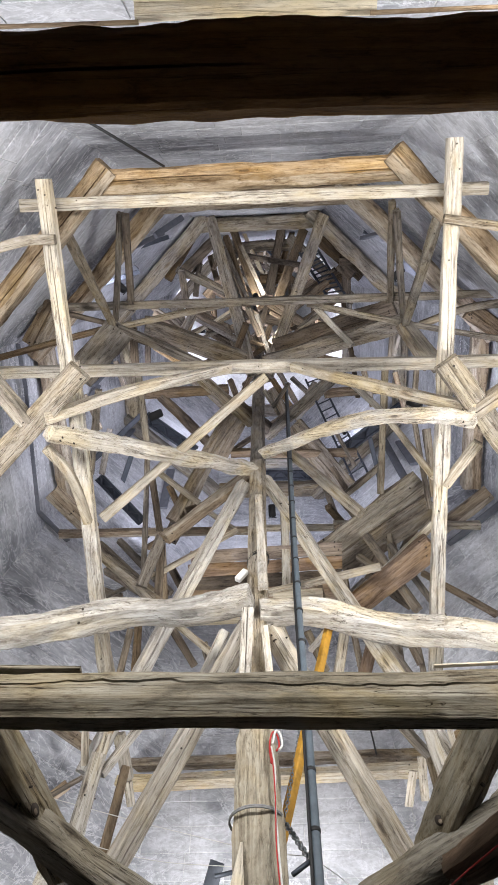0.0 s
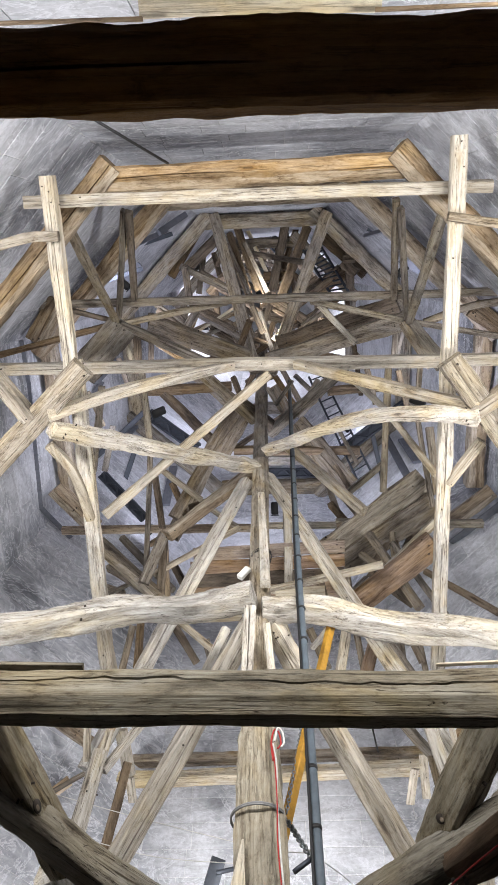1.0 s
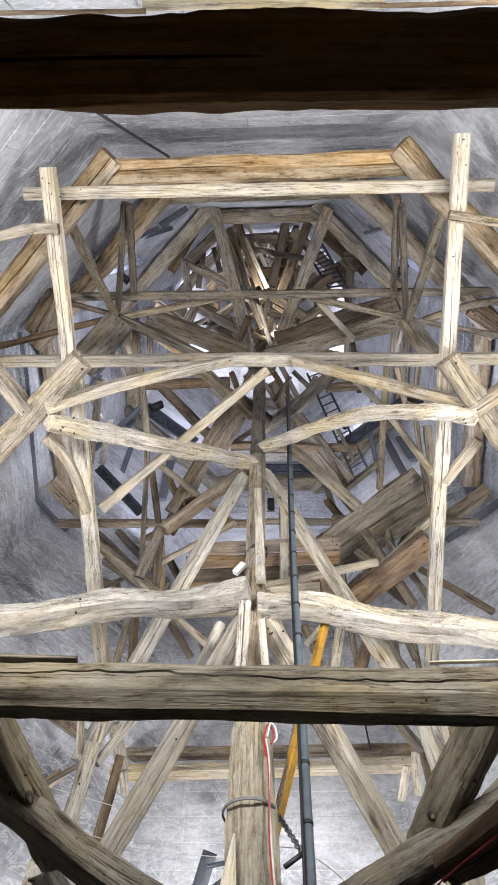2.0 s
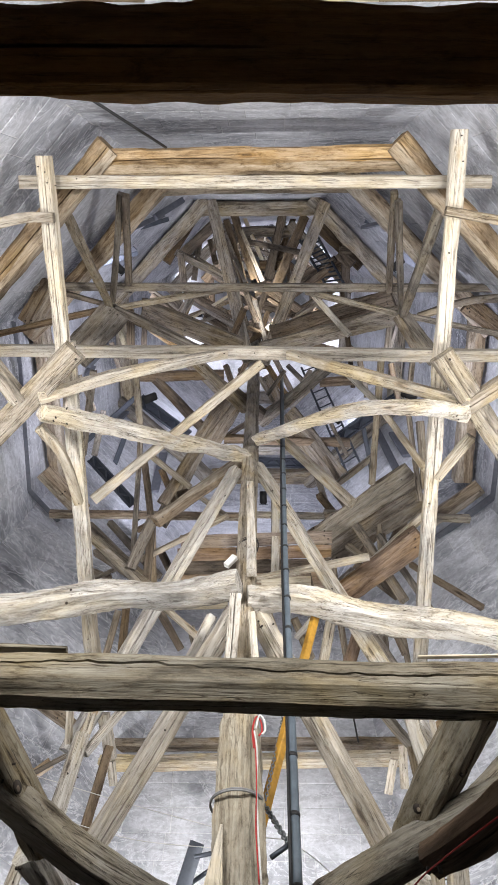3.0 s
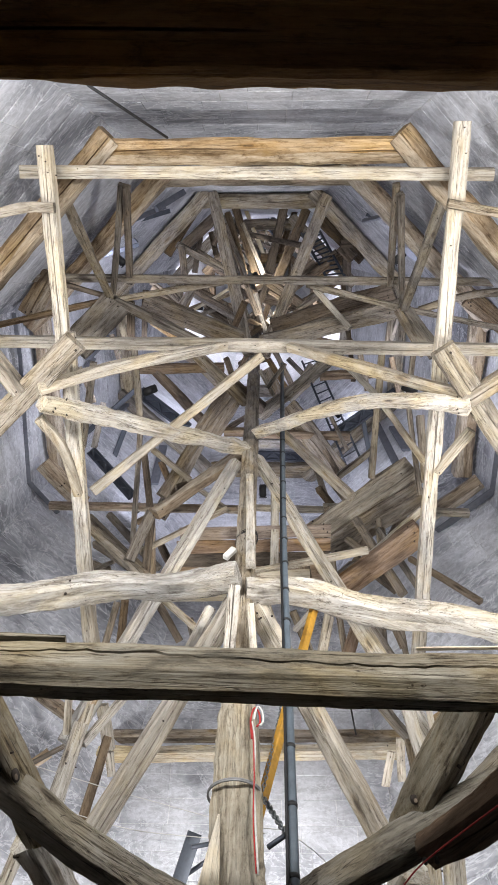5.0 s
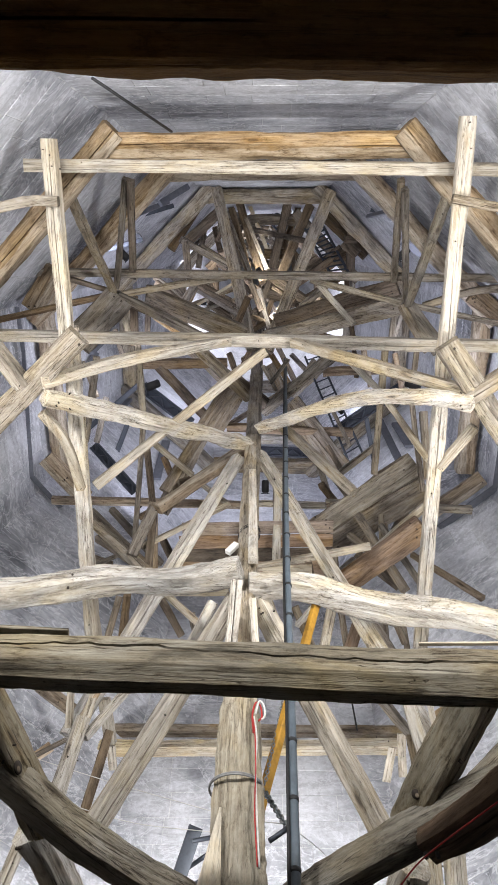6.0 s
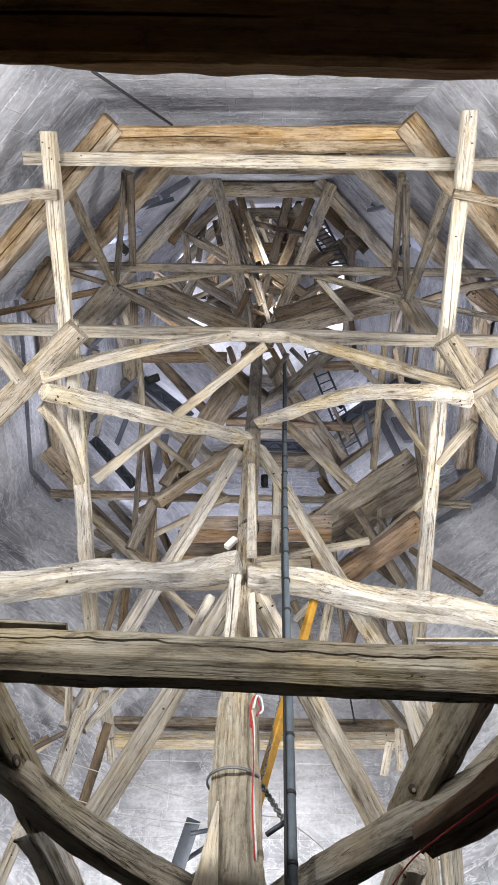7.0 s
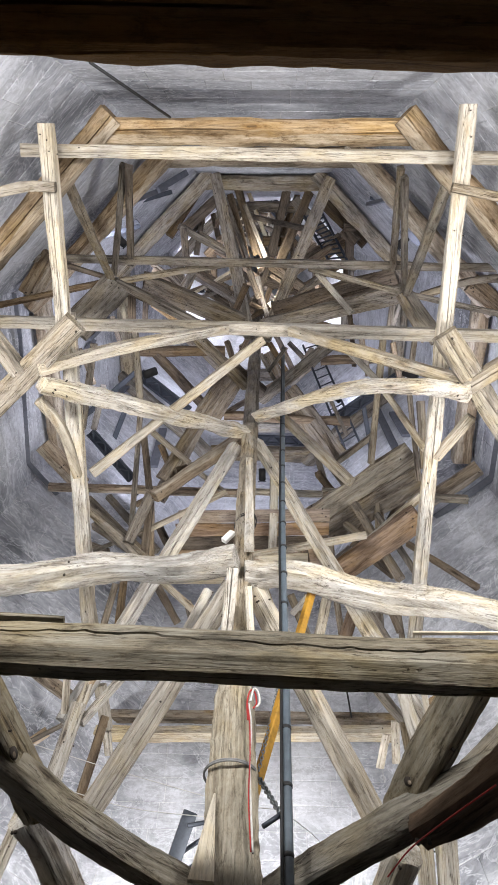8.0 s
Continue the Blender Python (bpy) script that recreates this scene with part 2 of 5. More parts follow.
def beam_mesh(pts, w, h, wob, round_, taper, seed, fine, crack, arris=None):
    """A hewn beam along pts (local, starting at the origin): chamfered section, uneven faces, drying cracks on two faces."""
    bm = bmesh.new()
    length = sum((Vector(b) - Vector(a)).length for a, b in zip(pts, pts[1:]))
    n = max(2, min(170 if fine else 36, int(length / (0.04 if fine else 0.12))))
    path = spline(pts, n) if len(pts) > 2 else [Vector(pts[0]).lerp(Vector(pts[1]), i / n) for i in range(n + 1)]
    c, (cw, ch) = round_, arris or (round_, round_)
    rings = []
    for i, p in enumerate(path):
        t = (path[min(i + 1, n)] - path[max(i - 1, 0)]).normalized()
        side = Vector((0, 0, 1)).cross(t)
        side = side.normalized() if side.length > 1e-3 else Vector((0, 1, 0))
        top = t.cross(side)
        k = 1 + (taper - 1) * i / n
        s = length * i / n
        sec = []
        # a wandering crack on the -side face and one on the underside
        g0 = 0.25 + 0.35 * noise.noise(Vector((s * 0.9, seed * 3.1, 0.5)))
        g1 = 0.35 * noise.noise(Vector((s * 0.9, seed * 5.7, 9.5)))
        d0 = min(0.45, max(0.0, 0.9 * noise.noise(Vector((s * 0.7, seed * 2.3, 4.0))) + 0.14)) if fine or w > 0.1 else 0
        d1 = min(0.45, max(0.0, 0.9 * noise.noise(Vector((s * 0.7, seed * 1.3, 7.0))) + 0.08)) if fine or w > 0.1 else 0
        d0 = max(d0, crack * max(0.0, 0.55 + 1.3 * noise.noise(Vector((s * 2.3, seed, 1.0)))))
        g0 += 0.1 * noise.noise(Vector((s * 5.0, seed, 3.0))) + 0.13 * noise.noise(Vector((s * 13.0, seed, 6.0))) if crack else 0
        u = (0.005 if crack else 0.006) / w + 0.02
        sec = [(-1, -1 + ch), (-1, g0 - u), (-1 + d0, g0), (-1, g0 + u), (-1, 1 - c), (-1 + c, 1), (0, 1), (1 - c, 1), (1, 1 - c), (1, 0), (1, -1 + c), (1 - c, -1),
               (g1 + u, -1), (g1, -1 + d1), (g1 - u, -1), (-1 + cw, -1)]
        ring = []
        for j, (a, b) in enumerate(sec):
            q = p + side * (a * w / 2 * k) + top * (b * h / 2 * k)
            v = noise.noise(Vector((q.x * 2.1 + seed * 7.3, a * 0.8 + seed, b * 0.8 - seed)))
            f = noise.noise(Vector((q.x * 9.0 + seed, a * 2.3, b * 2.3 + seed)))
            e = noise.noise(Vector((q.x * 24.0 + seed, a * 3.0, b * 3.0 + seed)))
            g = wob * (v + 0.4 * f + 0.22 * e)
            ring.append(bm.verts.new(q + side * (a * g * w) + top * (b * g * h)))
        rings.append(ring)
    m = len(rings[0])
    for r0, r1 in zip(rings, rings[1:]):
        for j in range(m):
            bm.faces.new((r0[j], r0[(j + 1) % m], r1[(j + 1) % m], r1[j]))
    bm.faces.new(rings[0][::-1])
    bm.faces.new(rings[-1])
    bmesh.ops.recalc_face_normals(bm, faces=bm.faces)
    for e in bm.edges:
        if e.calc_face_angle(0) > 0.6:
            e.smooth = False
    return bm


count = [0]


def peg(parent, m, r=0.011):
    """An oak trenail whose dark end shows in a face."""
    bm = bmesh.new()
    bmesh.ops.create_cone(bm, cap_ends=True, segments=8, radius1=r, radius2=r * 0.85, depth=0.03)
    return linked("peg", bm, PEG_AND_HOLE, parent, m)


def timber(name, mat, w, h, *pts, parent=None, wob=0.08, edge=0.11, taper=1.0, up=(0, 0, 1), label="", category="timber beam", group="", fine=False, pegs=0, crack=0.0, arris=None):
    """One timber through the world points pts: w across, h in depth."""
    count[0] += 1
    m = along(pts[0], pts[-1], up)
    inv = m.inverted()
    local = [inv @ Vector(p) for p in pts]
    bm = beam_mesh(local, w, h, wob, edge * 2, taper, count[0], fine, crack, arris)
    ob = linked(name, bm, mat, parent, m)
    if parent is None:
        tagged(ob, label, category, group)
    elif label:
        ob["label"] = label
    rnd_ = random.Random(count[0])
    if pegs:
        way = spline(local, 40) if len(local) > 2 else [local[0].lerp(local[1], i / 40) for i in range(41)]
        for i in range(pegs):
            p = way[rnd_.choice((1, 2, 3, 5, 20, 36, 38, 39))]
            peg(ob, Matrix.Translation(p + Vector((0, rnd_.uniform(-0.3, 0.3) * w, -h / 2))), 0.05 * w if w < 0.2 else 0.011)
            if i % 2:
                peg(ob, Matrix.Translation(p + Vector((rnd_.uniform(-0.05, 0.05), -w / 2, rnd_.uniform(-0.2, 0.2) * h))) @ pose(0, 0, 0, 90), 0.05 * w if w < 0.2 else 0.011)
    return ob


def rod(name, mat, r, *pts, parent=None, label="", category="", sides=8, steps=0):
    """A round bar, pipe or cord through pts."""
    bm = bmesh.new()
    n = steps or (1 if len(pts) == 2 else 6 * (len(pts) - 1))
    o = Vector(pts[0])
    path = spline([Vector(p) - o for p in pts], n)
    prev, rings = None, []
    for i, p in enumerate(path):
        t = (path[min(i + 1, n)] - path[max(i - 1, 0)]).normalized()
        a = prev if prev else (Vector((1, 0, 0)) if abs(t.x) < 0.8 else Vector((0, 1, 0)))
        a = (a - t * a.dot(t)).normalized()
        prev, b = a, t.cross(a)
        rings.append([bm.verts.new(p + (a * math.cos(k * math.tau / sides) + b * math.sin(k * math.tau / sides)) * r) for k in range(sides)])
    for r0, r1 in zip(rings, rings[1:]):
        for j in range(sides):
            bm.faces.new((r0[j], r0[(j + 1) % sides], r1[(j + 1) % sides], r1[j]))
    bm.faces.new(rings[0][::-1])
    bm.faces.new(rings[-1])
    bmesh.ops.recalc_face_normals(bm, faces=bm.faces)
    ob = linked(name, bm, mat, parent, Matrix.Translation(o))
    if parent is None:
        tagged(ob, label, category)
    elif label:
        ob["label"] = label
    return ob


def thing(name, label, category, group="", kind="", at=(0, 0, 0)):
    ob = new(name)
    ob.location = at
    bpy.context.view_layer.update()
    return tagged(ob, label, category, group, kind)


def ladder(a0, a1, b0, b1, n, r, mat, label):
    """Two rails, a0-a1 and b0-b1, with n rungs between them."""
    ob = thing("ladder", label, "ladder")
    a0, a1, b0, b1 = (Vector(p) for p in (a0, a1, b0, b1))
    rod("rail", mat, r, a0, a1, parent=ob)
    rod("rail", mat, r, b0, b1, parent=ob)
    for i in range(n):
        s = (i + 0.5) / n
        rod("rung", mat, r * 0.6, a0.lerp(a1, s), b0.lerp(b1, s), parent=ob, sides=6)
    return ob


def lattice_girder(p, q, side, mat, label):
    """Two flat chords joined by zigzag lacing; side is the offset from one chord to the other."""
    ob = thing("steel_girder", label, "steel girder")
    p, q, s = Vector(p), Vector(q), Vector(side)
    r = s.length * 0.16
    rod("chord", mat, r, p - s / 2, q - s / 2, parent=ob, sides=4)
    rod("chord", mat, r, p + s / 2, q + s / 2, parent=ob, sides=4)
    n = max(4, round((q - p).length / (s.length * 1.1)))
    for i in range(n):
        e = s / 2 if i % 2 else -s / 2
        rod("lacing", mat, r * 0.7, p.lerp(q, i / n) + e, p.lerp(q, (i + 1) / n) - e, parent=ob, sides=4)
    return ob


def wall_radius(z):
    """Inner radius of the masonry (to the middle of a face) at height z."""
    return 4.02 - 0.158 * (z - 8.6)


def octagon(r, k):
    """Corner k of an octagon whose faces lie r from the axis; face k runs from corner k to k + 1, face 0 looks from the back."""
    a = radians(-112.5 + 45 * k)
    return Vector((AX + r / math.cos(radians(22.5)) * math.cos(a), AY + r / math.cos(radians(22.5)) * math.sin(a), 0))


# ---- masonry of the spire ----
def spire_face(name, k, z0, z1, thick=0.35):
    bm = bmesh.new()
    vs = []
    for z in (z0, z1):
        r = max(wall_radius(z), 0.05)
        for rr in (r, r + thick):
            for c in (octagon(rr, k), octagon(rr, k + 1)):
                vs.append(bm.verts.new((c.x, c.y, z)))
    a, b, c, d, e, f, g, h = vs
    for q in ((a, b, f, e), (c, g, h, d), (a, e, g, c), (b, d, h, f), (e, f, h, g), (a, c, d, b)):
        bm.faces.new(q)
    bmesh.ops.recalc_face_normals(bm, faces=bm.faces)
    return tagged(linked(name, bm, MORTAR, smooth=False), "grey limestone face of the tapering octagonal spire", "wall", kind="structure")


WALL_NAMES = ("wall_south", "wall_southeast", "wall_east", "wall_northeast", "wall_north", "wall_northwest", "wall_west", "wall_southwest")
for k, nm in enumerate(WALL_NAMES):
    spire_face(nm, k, 0.0, 33.5)
bm = bmesh.new()
bmesh.ops.create_grid(bm, x_segments=2, y_segments=2, size=6.5)
tagged(linked("floor", bm, DARK_PLANK, m=Matrix.Translation((AX, AY, 0))), "dark oak plank floor at the foot of the spire", "floor", kind="structure")


# unseen side decks, added to carry the work lamps and block light below
for k in (2, 3, 4, 5, 6):
    bm = bmesh.new()
    a, b, c, d = octagon(3.05, k), octagon(3.05, k + 1), octagon(4.7, k + 1), octagon(4.7, k)
    lo = [bm.verts.new((p.x, p.y, 3.72)) for p in (a, b, c, d)]
    hi = [bm.verts.new((p.x, p.y, 3.78)) for p in (a, b, c, d)]
    bm.faces.new(lo[::-1]), bm.faces.new(hi)
    for i in range(4):
        bm.faces.new((lo[i], lo[(i + 1) % 4], hi[(i + 1) % 4], hi[i]))
    tagged(linked("floor_deck", bm, DARK_PLANK, smooth=False), "unseen dark plank deck added to carry lamps and block light below", "floor", kind="structure")


# ---- octagonal ring frames ----
def timber_octagon(z, r, w, h, mat, label, lap=0.25, faces=range(8)):
    ob = thing("timber_octagon", label, "timber ring", "ring frames", at=(AX, AY, z))
    for k in faces:
        p, q = octagon(r, k), octagon(r, k + 1)
        d = (q - p).normalized() * (lap if k % 2 else -0.06)
        lift = -0.05 if k % 2 else 0.02
        p, q = p - d, q + d
        t = timber("ring_beam", mat, w, h, (p.x, p.y, z + lift), (q.x, q.y, z + lift), wob=0.11)
        for key in ("label", "category", "group"):
            if key in t:
                del t[key]
        t.parent = ob
        t.matrix_parent_inverse = ob.matrix_world.inverted()
    return ob


timber_octagon(8.72, 3.52, 0.23, 0.24, HONEY, "honey-coloured oak ring beams against the stone", 0.2, (6, 7, 0, 1, 2))
timber_octagon(12.1, 3.25, 0.26, 0.24, HONEY, "brown oak octagonal ring frame high in the spire", 0.25, (6, 7, 0, 1, 2))
timber_octagon(15.6, 2.75, 0.26, 0.26, AGED, "weathered oak octagonal ring frame")
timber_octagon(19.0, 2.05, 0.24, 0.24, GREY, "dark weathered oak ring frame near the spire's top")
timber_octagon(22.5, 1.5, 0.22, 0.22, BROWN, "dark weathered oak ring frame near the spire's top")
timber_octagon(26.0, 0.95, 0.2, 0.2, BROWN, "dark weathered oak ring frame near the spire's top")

# ---- timbers ----

# near beams
timber("tie_beam", UMBER, 0.207, 0.196, (-2.97, -0.35, 3.70), (2.65, -0.22, 3.70), fine=True, pegs=3, label="dark brown oak tie beam close overhead")
timber("tie_beam", NEAR, 0.135, 0.250, (-4.87, 2.05, 4.21), (4.17, 2.31, 4.21), edge=0.1, arris=(0.98, 0.48), wob=0.05, crack=0.75, fine=True, pegs=3, label="old hewn oak tie beam with long drying cracks")
timber("curved_brace", NEAR, 0.118, 0.235, (-1.62, 1.76, 4.32), (-1.31, 2.75, 4.30), (-1.17, 3.23, 4.26), fine=True, pegs=3, label="curved oak knee brace with a round peg hole")
timber("curved_brace", NEAR, 0.132, 0.172, (-1.65, 2.49, 4.22), (-1.28, 2.89, 4.22), (-0.91, 3.32, 4.20), (-0.24, 3.87, 4.18), fine=True, pegs=3, label="curved old oak brace under the tie beam")
timber("round_prop", BLEACHED, 0.199, 0.199, (-1.35, 3.58, 4.50), (-1.25, 3.85, 4.48), (-1.14, 4.31, 4.44), edge=0.24, fine=True, pegs=4, category="timber prop", label="round-ended grey oak prop with peg holes")
timber("curved_brace", NEAR, 0.198, 0.178, (1.13, 2.38, 4.54), (1.00, 2.70, 4.46), (0.86, 2.98, 4.38), (0.75, 3.29, 4.34), fine=True, pegs=3, up=(-0.55, -0.2, 0.8), label="straight oak knee brace with peg holes")
timber("curved_brace", NEAR, 0.137, 0.191, (1.75, 2.55, 4.30), (0.98, 3.02, 4.22), (0.52, 3.37, 4.20), (-0.00, 3.83, 4.18), fine=True, pegs=3, label="curved old oak brace under the tie beam")
# darker oak laid over the main brace where that brace lies in shade
timber("curved_brace", UMBER, 0.251, 0.176, (1.42, 2.52, 4.20), (1.16, 2.82, 4.15), (0.93, 3.04, 4.12), (0.78, 3.18, 4.12), fine=True, pegs=2, taper=0.6, label="dark oak length drawn for the main brace's shaded part, carrying a red cord")
timber("curved_brace", NEAR, 0.219, 0.154, (1.59, 2.74, 4.62), (1.29, 3.21, 4.60), (1.11, 3.45, 4.56), fine=True, pegs=1, label="aged oak brace behind the knee")

# central post
timber("central_post", GREY, 0.2, 0.2, (-0.215, 3.5, 10.3), (-0.24, 3.5, 16.5), edge=0.22, label="dark weathered oak post on the spire's axis", category="timber post")
timber("central_post", AGED, 0.19, 0.19, (-0.19, 3.5, 5.6), (-0.215, 3.5, 10.35), edge=0.22, label="split grey oak post standing on the spire's axis", category="timber post")
timber("central_post", HEWN, 0.385, 0.30, (-0.155, 3.5, 3.2), (-0.19, 3.5, 5.62), edge=0.25, taper=0.56, fine=True, label="thick tan lower length of the oak centre post", category="timber post")

# level of the first ring
timber("longitudinal_beam", PALE, 0.128, 0.12, (-1.89, -0.13, 8.10), (-1.91, 1.60, 8.10), pegs=3, label="pale oak beam crossing under the ring frame")
timber("longitudinal_beam", PALE, 0.128, 0.12, (1.63, -0.28, 8.10), (1.63, 1.71, 8.10), pegs=3, label="pale oak beam crossing under the ring frame")
timber("longitudinal_beam", BLEACHED, 0.150, 0.130, (-1.94, 1.54, 8.35), (-1.97, 2.97, 8.32), (-2.01, 5.12, 8.25), pegs=3, label="bleached oak beam crossing under the ring frame")
timber("longitudinal_beam", BLEACHED, 0.142, 0.130, (1.70, 1.65, 8.35), (1.70, 3.26, 8.32), (1.72, 5.27, 8.25), pegs=3, label="bleached oak beam crossing under the ring frame")
timber("cross_bar", PALE, 0.110, 0.10, (-2.20, 0.08, 8.35), (2.00, 0.14, 8.35), pegs=1, label="pale sawn oak bar near the stone")
timber("cross_tie", PALE, 0.140, 0.13, (-4.70, 1.94, 9.80), (4.43, 2.13, 9.80), pegs=1, label="pale sawn oak tie across the spire")
timber("arched_brace", PALE, 0.112, 0.105, (-2.10, 1.94, 7.80), (-1.39, 1.92, 8.60), (-0.48, 2.00, 9.65), pegs=1, label="pale arched oak brace rising to the tie")
timber("arched_brace", PALE, 0.112, 0.105, (0.27, 2.02, 9.65), (1.21, 2.04, 8.60), (1.88, 2.03, 7.80), pegs=1, label="pale arched oak brace rising to the tie")
timber("diagonal_strut", PALE, 0.100, 0.095, (-1.86, 3.27, 8.40), (-0.06, 2.11, 9.60), pegs=1, label="pale sawn oak diagonal strut")
timber("curved_brace", PALE, 0.089, 0.089, (-2.18, 2.28, 7.95), (-1.99, 2.62, 8.00), (-1.91, 3.14, 8.05), pegs=1, label="small curved oak brace")
timber("curved_brace", PALE, 0.091, 0.091, (2.02, 2.50, 8.20), (1.74, 2.99, 8.30), pegs=1, label="small oak brace beside the beam")
timber("curved_brace", BLEACHED, 0.150, 0.135, (-2.07, 2.06, 7.75), (-1.38, 2.53, 8.50), (-0.28, 3.43, 10.00), fine=True, wob=0.2, crack=0.25, pegs=3, label="bleached crooked oak brace to the centre post")
timber("curved_brace", BLEACHED, 0.130, 0.120, (-0.12, 3.24, 10.10), (0.83, 2.44, 8.80), (1.40, 2.16, 8.10), (1.84, 2.10, 7.75), fine=True, wob=0.14, crack=0.25, pegs=3, label="bleached crooked oak brace to the centre post")
timber("corner_brace", AGED, 0.222, 0.133, (-2.88, 2.61, 7.80), (-1.74, 1.52, 7.90), pegs=1, label="heavy aged oak corner brace")
timber("corner_brace", AGED, 0.142, 0.142, (-2.55, 1.51, 7.80), (-2.29, 1.98, 7.85), pegs=3, label="short heavy oak corner brace")
timber("corner_brace", AGED, 0.218, 0.131, (1.59, 1.59, 7.90), (2.26, 2.54, 7.80), pegs=1, label="heavy aged oak corner brace")
timber("corner_brace", AGED, 0.140, 0.140, (1.82, 2.09, 7.85), (2.18, 1.80, 7.80), pegs=3, label="short heavy oak corner brace")
timber("side_tie", AGED, 0.087, 0.087, (-2.64, 0.49, 8.00), (-2.12, 0.37, 8.00), (-1.83, 0.37, 8.00), pegs=1, label="grey oak side tie")
timber("side_tie", AGED, 0.078, 0.078, (1.54, 0.36, 8.00), (2.24, 0.49, 8.00), pegs=1, label="grey oak side tie")

# great curved braces
timber("curved_beam", BLEACHED, 0.207, 0.187, (-5.16, 3.67, 6.35), (-2.89, 3.44, 6.50), (-2.06, 3.40, 6.60), (-1.32, 3.37, 6.75), (-0.75, 3.37, 6.74), (-0.24, 3.24, 6.70), fine=True, wob=0.12, crack=0.3, pegs=3, label="great crooked bleached oak beam to the centre post")
timber("curved_beam", BLEACHED, 0.195, 0.176, (-0.17, 3.38, 6.70), (0.30, 3.42, 6.74), (0.97, 3.62, 6.75), (1.69, 3.60, 6.60), (2.31, 3.74, 6.50), (4.34, 4.23, 6.35), fine=True, wob=0.12, crack=0.3, pegs=3, label="great crooked bleached oak beam to the centre post")

# raking struts
timber("raking_strut", BLEACHED, 0.150, 0.150, (-0.39, 3.54, 9.80), (-1.84, 4.97, 6.60), pegs=3, label="bleached oak raking strut from the centre post")
timber("raking_strut", BLEACHED, 0.141, 0.141, (-0.12, 3.53, 9.90), (1.59, 5.08, 6.60), pegs=3, label="bleached oak raking strut from the centre post")
timber("raking_strut", PALE, 0.153, 0.153, (-0.27, 3.50, 6.70), (-1.38, 4.76, 5.30), pegs=3, label="pale oak raking strut low on the post")
timber("raking_strut", PALE, 0.153, 0.153, (-0.10, 3.51, 6.70), (0.85, 4.65, 5.40), pegs=3, label="pale oak raking strut low on the post")

# second level
timber("cross_tie", GREY, 0.106, 0.106, (-3.26, 1.48, 11.50), (3.19, 1.58, 11.50), pegs=1, label="weathered oak tie across the spire")

# struts round the two upper hubs
timber("diagonal_strut", AGED, 0.095, 0.079, (-1.94, 0.30, 8.70), (-2.14, 1.71, 11.30), pegs=1, label="grey-brown oak strut rising to the hub")
timber("diagonal_strut", AGED, 0.095, 0.084, (1.66, 0.39, 8.70), (1.87, 1.89, 11.30), pegs=1, label="grey-brown oak strut rising to the hub")
timber("upright_strut", GREY, 0.075, 0.075, (-1.68, 0.25, 10.30), (-2.11, 1.67, 11.40), label="weathered oak strut of the second level")
timber("upright_strut", BROWN, 0.081, 0.081, (-1.61, 0.27, 10.20), (-1.91, 1.57, 11.60), label="weathered oak strut of the second level")
timber("upright_strut", GREY, 0.086, 0.086, (1.49, 0.28, 10.30), (1.69, 1.60, 11.50), pegs=1, label="weathered oak strut of the second level")
timber("upright_strut", GREY, 0.080, 0.080, (1.54, 0.37, 10.30), (1.86, 1.86, 11.40), label="weathered oak strut of the second level")
timber("hub_plank", GREY, 0.398, 0.099, (-2.07, 1.80, 11.30), (-2.54, 2.29, 10.70), pegs=3, label="broad grey oak plank below the hub")
timber("hub_strut", BROWN, 0.079, 0.079, (-3.78, 2.01, 10.50), (-2.13, 1.75, 11.35), label="brown oak strut to the hub")
timber("hub_strut", BROWN, 0.061, 0.061, (-2.63, 1.48, 10.90), (-2.20, 1.73, 11.40), label="thin brown oak strut")
timber("hub_strut", AGED, 0.089, 0.089, (-2.10, 1.78, 11.40), (-1.39, 1.69, 11.60), (-0.62, 1.60, 11.80), label="curved grey oak strut from the hub")
timber("hub_strut", GREY, 0.129, 0.129, (-2.11, 1.77, 11.35), (-1.59, 2.10, 11.60), (-0.95, 2.52, 11.90), pegs=1, label="grey oak strut from the hub")
timber("hub_plank", GREY, 0.291, 0.145, (-1.83, 1.93, 12.10), (-1.21, 2.20, 12.20), (-0.40, 2.58, 12.40), pegs=3, label="dark brown oak plank")
timber("upright_strut", PALE, 0.069, 0.069, (-2.08, 1.90, 11.40), (-1.92, 2.32, 11.10), label="small pale oak strut")
timber("upright_strut", BROWN, 0.104, 0.104, (-1.94, 1.85, 11.70), (-1.94, 2.53, 11.50), pegs=1, label="weathered oak strut of the second level")
timber("upright_strut", BROWN, 0.082, 0.082, (-1.80, 1.78, 12.20), (-1.87, 2.57, 12.20), label="dark oak upright in the spire frame")
timber("ring_strut", HONEY, 0.108, 0.108, (-1.70, 2.19, 12.00), (-1.30, 2.49, 12.00), pegs=1, label="short honey-coloured oak strut")
timber("hub_strut", AGED, 0.089, 0.089, (1.91, 1.92, 11.40), (1.31, 1.80, 11.60), (0.57, 1.64, 11.80), label="curved grey oak strut from the hub")
timber("hub_plank", GREY, 0.249, 0.099, (-0.07, 2.59, 12.20), (1.02, 2.24, 11.90), (1.90, 1.91, 11.45), pegs=3, label="broad weathered oak plank to the hub")
timber("hub_plank", BROWN, 0.408, 0.122, (0.12, 2.58, 13.00), (1.10, 2.23, 12.70), (1.93, 1.89, 12.40), pegs=3, label="dark brown broad plank")
timber("hub_strut", PALE, 0.084, 0.084, (0.70, 1.73, 11.90), (1.17, 2.21, 11.50), label="pale oak strut across the planks")
timber("hub_plank", GREY, 0.213, 0.106, (1.88, 1.94, 11.40), (2.21, 2.37, 10.70), pegs=3, label="grey oak plank below the hub")
